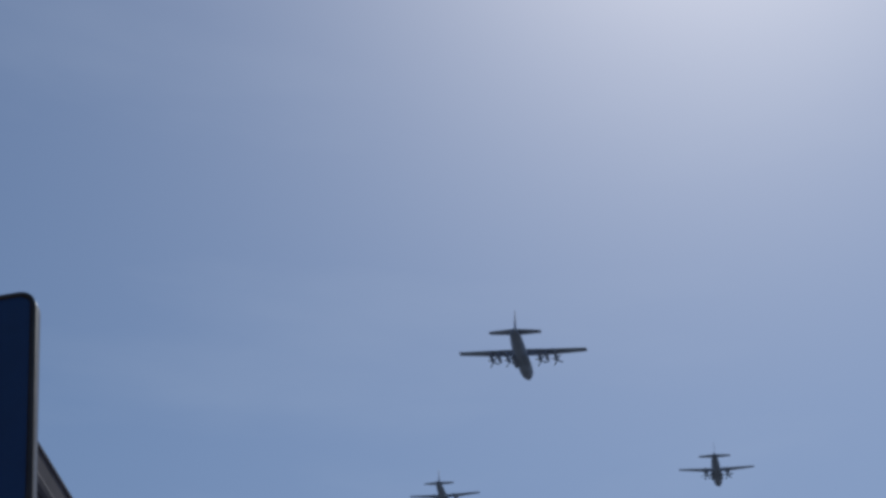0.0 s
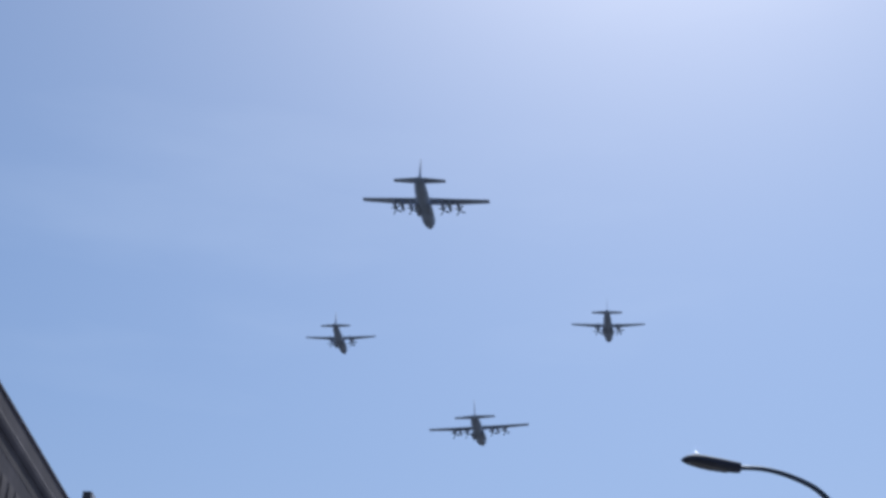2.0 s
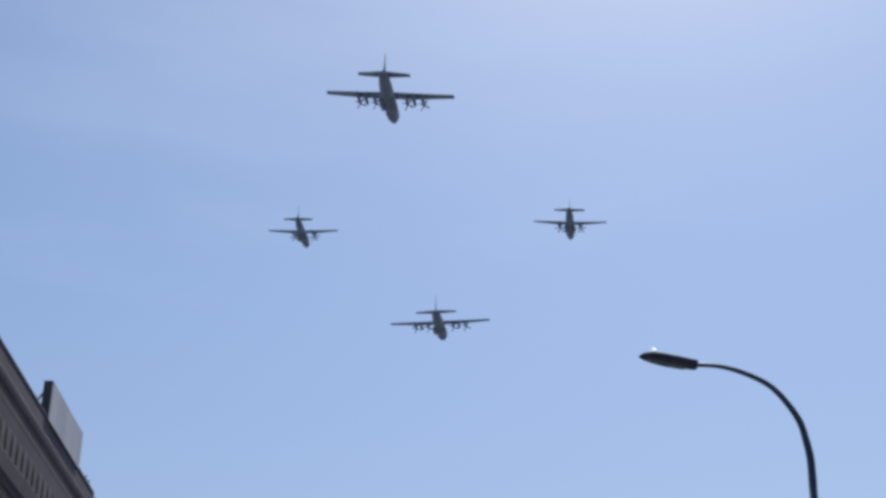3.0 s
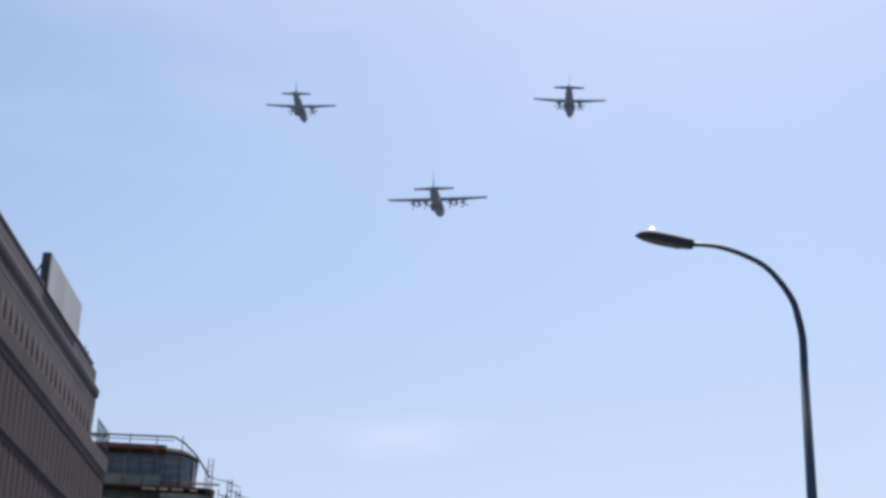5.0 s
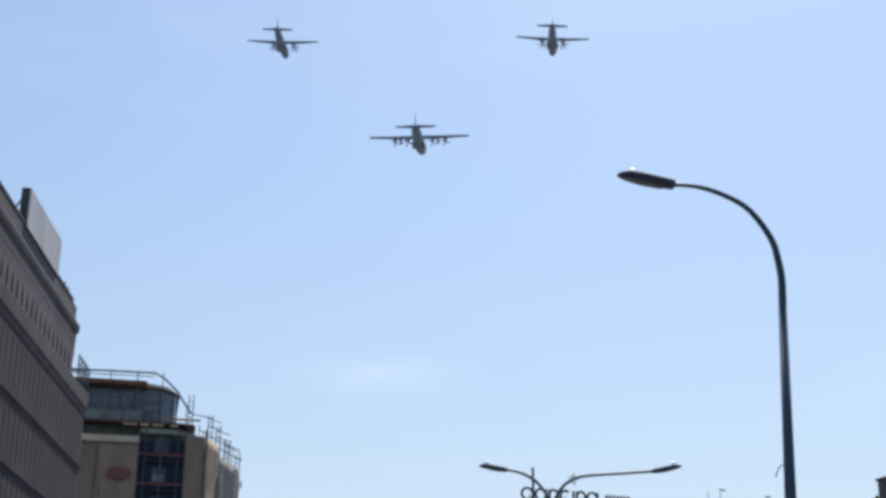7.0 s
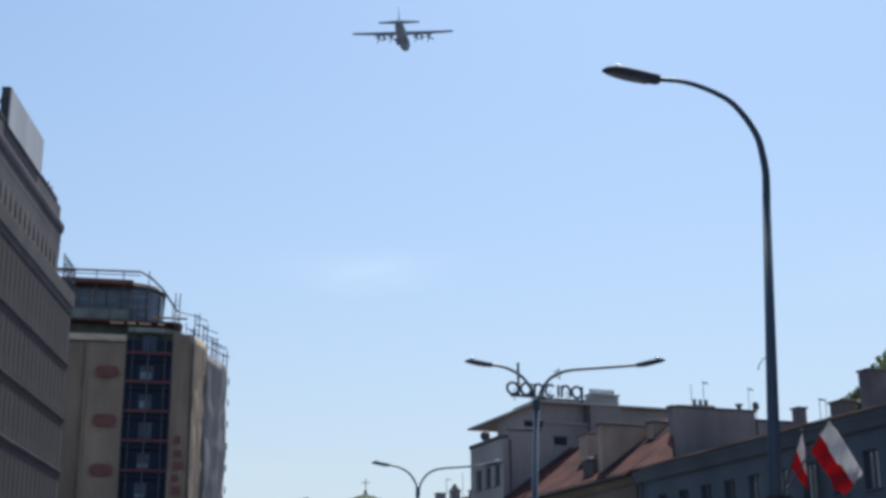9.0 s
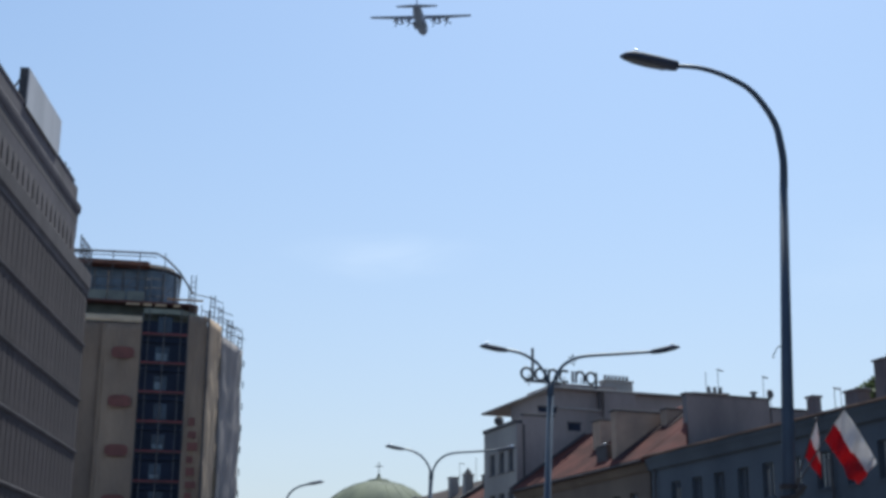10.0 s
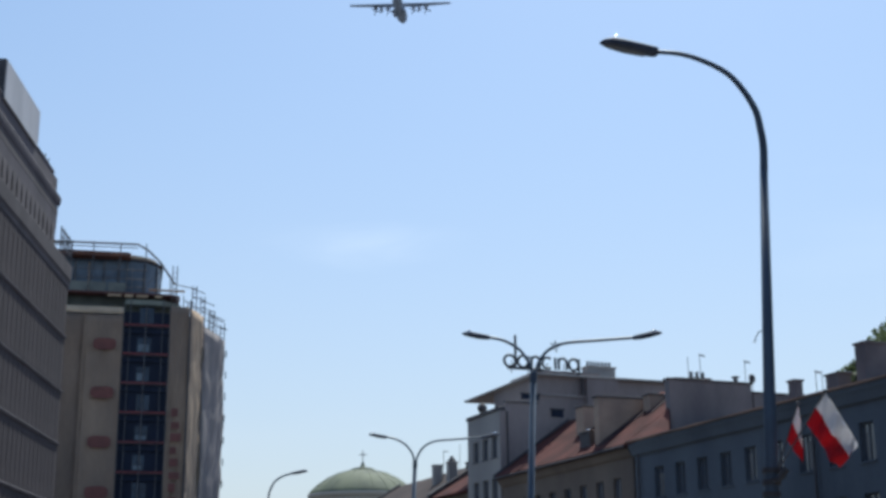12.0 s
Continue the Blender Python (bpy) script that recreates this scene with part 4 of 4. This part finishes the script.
tree(29.1, 95.9, 19.4, 8, 2.2)


# ---------------------------------------------------------------- church with its dome
def church():
    t = thing("church", pose(-16.7, 282.5, 0), "round cream church under a green copper dome with a cross", "church")
    def lathe(name, prof, material, n=48, smooth=True, label=""):
        return part(name, loft(B(), [[(r * math.cos(2 * math.pi * k / n), r * math.sin(2 * math.pi * k / n), z) for k in range(n)] for r, z in prof]), material, t, label, smooth)
    lathe("drum", [(10.2, -0.2), (10.2, 26.2)], CREAM, smooth=False)
    lathe("drum_cornice", [(10.2, 26.2), (10.9, 26.6), (11.2, 26.9), (11.2, 27.3), (10.6, 27.35)], CREAM)
    R = 14.6
    lathe("dome", [(11.0, 27.2), (11.0, 27.5)] + [(R * math.sin(radians(a)), 32.55 - R + R * math.cos(radians(a))) for a in (48, 44, 39, 33, 27, 20, 13, 8)], COPPER, label="green weathered copper dome")
    for k in range(24):
        a = 2 * math.pi * k / 24
        pts = [((R + 0.03) * math.sin(radians(b)) * math.cos(a), (R + 0.03) * math.sin(radians(b)) * math.sin(a), 32.55 - R + (R + 0.03) * math.cos(radians(b))) for b in (48, 40, 30, 20, 9)]
        part("seam", tube(B(), [Vector(p) for p in pts], 0.07, 5), COPPER, t)
    lathe("lantern_cap", [(2.4, 32.1), (2.5, 32.5), (1.9, 32.8), (0.8, 33.0), (0.35, 33.4), (0.3, 33.8)], COPPER, 24)
    bm = B()
    tube(bm, [(0, 0, 33.7), (0, 0, 36.4)], 0.09, 8)
    tube(bm, [(-0.85, 0, 35.55), (0.85, 0, 35.55)], 0.085, 8)
    part("cross", bm, DARK_TRIM, t, "dark metal cross")
    part("orb", bm_sphere((0, 0, 33.75), 0.32), DARK_TRIM, t)
    return t


church()


# ---------------------------------------------------------------- street lamps
def lamp_head(t, neck, tip, k=1.0, dome=0.055):
    """A flat teardrop luminaire from the neck to the tip."""
    neck, tip = Vector(neck), Vector(tip)
    d = tip - neck
    L = d.length
    d.normalize()
    side = Vector((0, 1, 0))
    up = side.cross(d) if side.cross(d).z > 0 else d.cross(side)
    rings = []
    side_k, top_k, low_k = 0.85 * k, 0.82 * k, 0.66 * k
    for f, w, a, b in ((0.0, 0.085, 0.06, 0.075), (0.015, 0.105, 0.072, 0.10), (0.06, 0.118, 0.08, 0.115), (0.12, 0.122, 0.085, 0.118), (0.35, 0.15, 0.105, 0.115), (0.62, 0.165, 0.125, 0.09), (0.80, 0.15, 0.12, 0.06), (0.92, 0.10, 0.085, 0.03), (1.0, 0.03, 0.02, 0.008)):
        c = neck + d * (L * f)
        rings.append([c + side * (w * math.cos(q)) * side_k + up * ((a * top_k if math.sin(q) > 0 else b * low_k) * math.sin(q)) for q in [2 * math.pi * j / 18 for j in range(18)]])
    h = part("lamp_head", loft(B(), rings), LAMP_HEAD, t, "glossy dark grey luminaire", True)
    rings = []
    for f, w in ((0.22, 0.09), (0.5, 0.12), (0.6, 0.13), (0.78, 0.118), (0.92, 0.06)):
        c = neck + d * (L * f)
        dep = -(0.106 - 0.085 * max(0, (f - 0.36) / 0.6)) * low_k
        rings.append([c + side * w * side_k + up * (dep + 0.02), c + side * w * 0.7 * side_k + up * (dep - 0.012), c - side * w * 0.7 * side_k + up * (dep - 0.012), c - side * w * side_k + up * (dep + 0.02)])
    part("lens", loft(B(), rings), LENS, h, "milky glass cover")
    # chrome ball added only to give the head its round sun glint
    part("sensor_dome", bm_sphere(neck + d * (L * 0.74) + up * (0.125 * top_k - 0.35 * dome), dome, 16), CHROME, h, "small shiny ball added to make a sun glint", True)
    return h


def curve(pts, n=8):
    """Catmull-Rom through the points."""
    pts = [Vector(p) for p in pts]
    out = []
    for i in range(len(pts) - 1):
        p0, p1, p2, p3 = pts[max(i - 1, 0)], pts[i], pts[i + 1], pts[min(i + 2, len(pts) - 1)]
        for k in range(n):
            u = k / n
            out.append(0.5 * ((2 * p1) + (p2 - p0) * u + (2 * p0 - 5 * p1 + 4 * p2 - p3) * u * u + (3 * p1 - p0 - 3 * p2 + p3) * u ** 3))
    return out + [pts[-1]]


def single_lamp():
    m = pose(4.0, 17.6, 0, 0, 2.55, 0)
    inv = m.inverted()

    def at(x, z):      # a place in the lamp's upright plane
        return inv @ Vector((x, 17.6, z))

    t = thing("street_lamp", m, "tall grey-blue street lamp with one long curved arm", "street lamp", "street lamps")
    part("pole", tube(B(), [(0, 0, -0.15), (0, 0, 0.9), (0, 0, 1.0), (0, 0, 3.5), (0, 0, 7.5)], [0.13, 0.13, 0.104, 0.088, 0.0545], 16), LAMP, t, "", True)
    part("base_door", box(B(), -0.03, 0.03, -0.135, -0.10, 0.35, 0.75, 0.01), LAMP, t)
    arm = [at(x, z) for x, z in ((4.334, 7.45), (4.352, 7.84), (4.325, 8.13), (4.275, 8.38), (4.125, 8.67), (3.92, 8.915), (3.60, 9.10), (3.28, 9.205), (2.95, 9.235))]
    part("arm", tube(B(), curve(arm), [0.0545 - 0.025 * k / 64 for k in range(65)], 12), LAMP, t, "", True)
    lamp_head(t, at(2.99, 9.235), at(2.19, 9.375))
    part("bracket", tube(B(), [(-0.05, 0, 3.35), (0.05, -0.12, 3.35), (0.16, -0.14, 3.5)], 0.045, 8), DARK_TRIM, t, "dark steel flag bracket")
    for z in (3.15, 3.30, 3.45):
        part("clamp", tube(B(), [(0, 0, z), (0, 0, z + 0.06)], 0.118, 16), DARK_TRIM, t)
    part("wire_hook", tube(B(), curve([(-0.05, 0, 5.30), (-0.11, 0, 5.28), (-0.155, 0, 5.20), (-0.175, 0, 5.14)], 4), [0.007] * 12 + [0.018], 6), DARK_TRIM, t)
    return t


def double_lamp(x, y):
    m = pose(x, y, 0, 0, 2.5, 0)
    inv = m.inverted()

    def at(dx, z):
        return inv @ Vector((x + dx, y, z))

    t = thing("street_lamp", m, "grey-blue street lamp with two curved arms", "street lamp", "street lamps")
    part("pole", tube(B(), [(0, 0, -0.15), (0, 0, 0.9), (0, 0, 1.0), (0, 0, 8.4)], [0.13, 0.13, 0.105, 0.085], 16), LAMP, t, "", True)
    part("collar", tube(B(), [(0, 0, 8.15), (0, 0, 8.45)], [0.1, 0.095], 14), LAMP, t)
    left = [at(dx, z) for dx, z in ((0.36, 8.25), (0.29, 8.6), (0.16, 8.86), (-0.07, 9.13), (-0.46, 9.35), (-0.86, 9.44))]
    right = [at(dx, z) for dx, z in ((0.37, 8.25), (0.47, 8.6), (0.62, 8.87), (0.86, 9.10), (1.30, 9.26), (2.2, 9.33), (3.22, 9.40))]
    part("arm", tube(B(), curve(left), 0.043, 10), LAMP, t, "", True)
    lamp_head(t, at(-0.84, 9.435), at(-1.63, 9.54), 0.95, 0.08)
    part("arm", tube(B(), curve(right), 0.043, 10), LAMP, t, "", True)
    lamp_head(t, at(3.2, 9.40), at(4.03, 9.53), 0.95, 0.08)
    return t


single_lamp()
double_lamp(2.14, 38.0)
double_lamp(-1.62, 59.0)


def far_lamp():
    t = thing("street_lamp", pose(-9.15, 72.0, 0), "distant grey street lamp with one curved arm", "street lamp", "street lamps")
    part("pole", tube(B(), [(0, 0, -0.15), (0, 0, 1.0), (0, 0, 7.8)], [0.13, 0.12, 0.075], 12), LAMP, t, "", True)
    part("arm", tube(B(), curve([(0, 0, 7.7), (0.05, 0, 8.3), (0.3, 0, 8.85), (0.7, 0, 9.15), (1.25, 0, 9.32)]), 0.05, 8), LAMP, t, "", True)
    lamp_head(t, (1.22, 0, 9.32), (2.05, 0, 9.42))
    return t


far_lamp()


# ---------------------------------------------------------------- flags on the lamp pole
def flag(base, tip, drop, across, seed, label, white_drop=None, split=0.5, wave=1.0):
    """A cloth on a slanting staff; white upper half, red lower half. drop: the way the cloth hangs; across: along the staff."""
    base, tip, drop = Vector(base), Vector(tip), Vector(drop)
    t = thing("flag", Matrix.Translation(base), label, "flag", "flags on the lamp pole")
    part("staff", tube(B(), [(0, 0, 0), tip - base], 0.010, 6), DARK_TRIM, t)
    part("finial", bm_sphere(tip - base, 0.028, 8), STEEL, t)
    d = (tip - base)
    white_drop = Vector(white_drop) if white_drop else drop
    for name, m, a0, a1 in (("white_cloth", FLAG_WHITE, split, 1.0), ("red_cloth", FLAG_RED, 0.0, split)):
        bm = B()
        nu, nv = 12, 26
        sheets = []
        for thick in (0.0, 0.006):
            g = []
            for i in range(nu + 1):
                a = a0 + (a1 - a0) * i / nu
                fall = drop.lerp(white_drop, a)
                row = []
                for j in range(nv + 1):
                    v = j / nv
                    p = d * (1 - across + across * a) + fall * v
                    w = 0.13 * v * math.sin(6.0 * v + 3.2 * a + seed) + 0.07 * v * math.sin(12 * v - 4 * a + seed * 2) + 0.02 * math.sin(23 * v + 9 * a)
                    w *= wave
                    p += Vector((0.42 * w, 1.0 * w + thick, 0.22 * w - 0.3 * abs(w)))
                    row.append(bm.verts.new(p))
                g.append(row)
            sheets.append(g)
        f, k = sheets
        for i in range(nu):
            for j in range(nv):
                bm.faces.new((f[i][j], f[i + 1][j], f[i + 1][j + 1], f[i][j + 1]))
                bm.faces.new((k[i][j], k[i][j + 1], k[i + 1][j + 1], k[i + 1][j]))
        part(name, bm, m, t, "", True)
    return t


flag((4.24, 17.5, 3.5), (4.87, 17.4, 4.46), (0.38, 0.05, -0.54), 0.42, 0.7, "large white and red cloth flag on a slanting staff", (0.38, 0.05, -0.68))
flag((4.23, 17.70, 3.42), (4.563, 17.62, 4.342), (0.20, 0.06, -0.28), 0.5, 2.1, "furled white and red cloth flag on a slanting staff", (0.04, 0.05, -0.40), 0.5, 0.35)


# ---------------------------------------------------------------- blue sign close by
def blue_sign():
    m = pose(-1.437, 2.62, 3.765, 0, 0, 6) @ pose(0, 0, 0, 0, -9.0, 0)
    t = thing("blue_sign", m, "dark blue enamel sign board with rounded metal rim on posts", "sign")
    def rounded_rect(x0, x1, z0, z1, r):
        pts = []
        for cx, cz, a in ((x1 - r, z1 - r, 0), (x0 + r, z1 - r, 90), (x0 + r, z0 + r, 180), (x1 - r, z0 + r, 270)):
            pts += [(cx + r * math.cos(radians(a + 15 * k)), cz + r * math.sin(radians(a + 15 * k))) for k in range(7)]
        return pts
    part("board", extrude(B(), rounded_rect(-0.94, -0.012, -1.3, -0.012, 0.035), -0.012, 0.03, lambda u, v, w: (u, w, v)), SIGN_BLUE, t)
    a, b = rounded_rect(-0.95, 0, -1.31, 0, 0.045), rounded_rect(-0.938, -0.0125, -1.298, -0.0125, 0.034)
    bm = B()
    rings = [[(u, w, v) for u, v in q] for q, w in ((a, -0.016), (a, 0.032), (b, 0.032), (b, -0.016), (a, -0.016))]
    loft(bm, rings, False)
    bmesh.ops.remove_doubles(bm, verts=bm.verts, dist=1e-5)
    part("rim", bm, SIGN_RIM, t, "worn metal rim", True)
    for x in (-0.75, -0.2):
        part("post", tube(B(), [(x, 0.085, -0.1), (x, 0.085, -3.85)], 0.035, 12), STEEL, t)
    return t


blue_sign()


# ---------------------------------------------------------------- aircraft in formation
def airfoil(c, th, n=8):
    up = [(c * f, th * c * (1.9 * math.sqrt(f) * (1 - f) ** 0.9)) for f in [i / n for i in range(n + 1)]]
    lo = [(c * f, -th * c * 0.8 * math.sqrt(f) * (1 - f) ** 0.9) for f in [i / n for i in range(n - 1, 0, -1)]]
    return up + lo


def wing(t, name, stations, th, material, vertical=False):
    """stations: (span position, leading edge y, chord, height)."""
    rings = []
    for s, le, c, z in stations:
        if vertical:
            rings.append([(v, le - u, s) for u, v in airfoil(c, th)])
        else:
            rings.append([(s, le - u, z + v) for u, v in airfoil(c, th)])
    return part(name, loft(B(), rings), material, t, "", True)


def body(t, name, stations, material, n=20):
    """stations: (y, half width, half height, centre z)."""
    return part(name, loft(B(), [[(w * math.cos(2 * math.pi * k / n), y, z + h * math.sin(2 * math.pi * k / n)) for k in range(n)] for y, w, h, z in stations]), material, t, "", True)


def propeller(t, x, y, z, r, blades, parent):
    p = part("spinner", loft(B(), [[(x + q * math.cos(a), yy, z + q * math.sin(a)) for a in [2 * math.pi * k / 10 for k in range(10)]] for yy, q in ((y - 0.2, 0.36), (y + 0.3, 0.33), (y + 0.7, 0.12))]), PLANE_DARK, parent, "", True)
    for k in range(blades):
        a = 2 * math.pi * k / blades + 0.4
        m = Matrix.Translation((x, y, z)) @ Matrix.Rotation(a, 4, "Y")
        bm = B()
        loft(bm, [[m @ Vector((w * math.cos(q), 0.35 * w * math.cos(q) + 0.05 * math.sin(q), rr)) for q in [2 * math.pi * j / 8 for j in range(8)]] for rr, w in ((0.25, 0.10), (0.8, 0.2), (r * 0.7, 0.22), (r * 0.97, 0.17), (r, 0.06))])
        part("blade", bm, PLANE_DARK, p)


def four_engine_plane():
    t = thing("transport_plane", pose(0, 0, 0), "large grey four-engined turboprop transport plane in flight", "aircraft", "aircraft in formation")
    f = body(t, "fuselage", [(14.6, 0.25, 0.25, -0.5), (14.2, 0.8, 0.75, -0.45), (13.2, 1.35, 1.35, -0.2), (11.8, 1.85, 1.85, 0.0), (10, 2.1, 2.1, 0.1), (0, 2.15, 2.15, 0.1), (-5, 2.1, 2.05, 0.2), (-9, 1.95, 1.6, 0.7), (-12.5, 1.55, 1.0, 1.25), (-14.4, 0.9, 0.55, 1.6), (-15.0, 0.25, 0.2, 1.7)], PLANE_GREY)
    for s in (-1, 1):
        part("cockpit_window", box(B(), s * 0.75 - 0.5, s * 0.75 + 0.5, 12.2, 12.9, 1.05, 1.5, 0.05), GLASS, f)
    for s in (-1, 1):
        body(t, "wheel_fairing", [(4.5, 0.1, 0.1, -1.5), (3.8, 0.7, 0.6, -1.5), (-2.5, 0.75, 0.65, -1.5), (-4.2, 0.1, 0.1, -1.5)], PLANE_GREY).location = (s * 2.05, 0, 0)
    wing(t, "wing", [(-20.2, 2.9, 2.5, 2.55), (-8, 3.9, 4.3, 2.25), (0, 3.9, 4.9, 2.15), (8, 3.9, 4.3, 2.25), (20.2, 2.9, 2.5, 2.55)], 0.07, PLANE_GREY)
    wing(t, "tailplane", [(-8.0, -11.2, 2.0, 2.0), (0, -10.2, 4.3, 2.0), (8.0, -11.2, 2.0, 2.0)], 0.06, PLANE_GREY)
    wing(t, "fin", [(1.5, -8.2, 6.2, 0), (4.0, -10.2, 4.4, 0), (8.6, -12.4, 2.4, 0)], 0.05, PLANE_GREY, True)
    for x in (-10.2, -5.1, 5.1, 10.2):
        n = body(t, "engine", [(6.9, 0.3, 0.35, 0), (6.6, 0.5, 0.6, -0.05), (4.5, 0.55, 0.75, -0.1), (1.5, 0.5, 0.6, 0.0), (-0.6, 0.2, 0.2, 0.1)], PLANE_GREY, 14)
        n.location = (x, 0, 1.95)
        propeller(t, 0, 7.0, 0, 2.05, 4, n)
    for x in (-7.6, 7.6):
        n = body(t, "wing_tank", [(6.4, 0.05, 0.05, 0), (5.6, 0.4, 0.4, 0), (4.0, 0.58, 0.58, 0), (0.6, 0.55, 0.55, 0), (-1.4, 0.1, 0.1, 0)], PLANE_GREY, 14)
        n.location = (x, 0, 1.1)
        part("pylon", box(B(), -0.12, 0.12, 1.0, 3.2, 0.3, 1.2), PLANE_GREY, n)
    return t


def two_engine_plane():
    t = thing("transport_plane", pose(0, 0, 0), "grey twin-engined turboprop transport plane in flight", "aircraft", "aircraft in formation")
    f = body(t, "fuselage", [(11.2, 0.15, 0.15, -0.4), (10.8, 0.6, 0.6, -0.35), (9.8, 1.12, 1.08, -0.15), (8.3, 1.45, 1.38, 0), (0, 1.5, 1.4, 0), (-4, 1.48, 1.38, 0.05), (-8, 1.3, 1.05, 0.45), (-11, 0.95, 0.65, 0.85), (-12.6, 0.5, 0.35, 1.1), (-13.1, 0.15, 0.15, 1.15)], PLANE_GREY)
    for s in (-1, 1):
        part("cockpit_window", box(B(), s * 0.5 - 0.35, s * 0.5 + 0.35, 9.4, 9.9, 0.75, 1.05, 0.04), GLASS, f)
        body(t, "wheel_fairing", [(4.6, 0.1, 0.1, -0.9), (3.6, 0.62, 0.55, -0.95), (-0.8, 0.66, 0.6, -0.95), (-3.2, 0.1, 0.1, -0.8)], PLANE_GREY).location = (s * 1.4, 0, 0)
    wing(t, "wing", [(-12.9, 1.9, 1.35, 2.0), (-4.5, 2.5, 2.9, 1.4), (0, 2.5, 3.0, 1.35), (4.5, 2.5, 2.9, 1.4), (12.9, 1.9, 1.35, 2.0)], 0.07, PLANE_GREY)
    wing(t, "tailplane", [(-5.3, -9.8, 1.3, 1.4), (0, -9.0, 2.9, 1.4), (5.3, -9.8, 1.3, 1.4)], 0.06, PLANE_GREY)
    wing(t, "fin", [(0.9, -6.6, 5.2, 0), (2.6, -8.6, 3.4, 0), (6.2, -10.4, 1.8, 0)], 0.05, PLANE_GREY, True)
    for x in (-3.65, 3.65):
        n = body(t, "engine", [(5.0, 0.28, 0.3, 0), (4.7, 0.42, 0.5, 0), (2.5, 0.48, 0.6, 0), (0.0, 0.3, 0.35, 0.1), (-1.2, 0.08, 0.08, 0.2)], PLANE_GREY, 14)
        n.location = (x, 0, 1.2)
        propeller(t, 0, 5.1, 0, 1.95, 6, n)
    return t


HEADING = -4.3
big = four_engine_plane()
big.matrix_world = pose(-27.0, 353.4, 246.9, 6.5, 6.2, HEADING + 1.4)
copy_thing(big, pose(-16.7, 503.5, 239.2, 6.5, 0.6, HEADING))
small = two_engine_plane()
small.matrix_world = pose(-64.7, 439.2, 247.6, 6.0, 2.2, HEADING + 3.0)
copy_thing(small, pose(32.6, 427.6, 242.0, 6.0, 4.6, HEADING + 0.5))
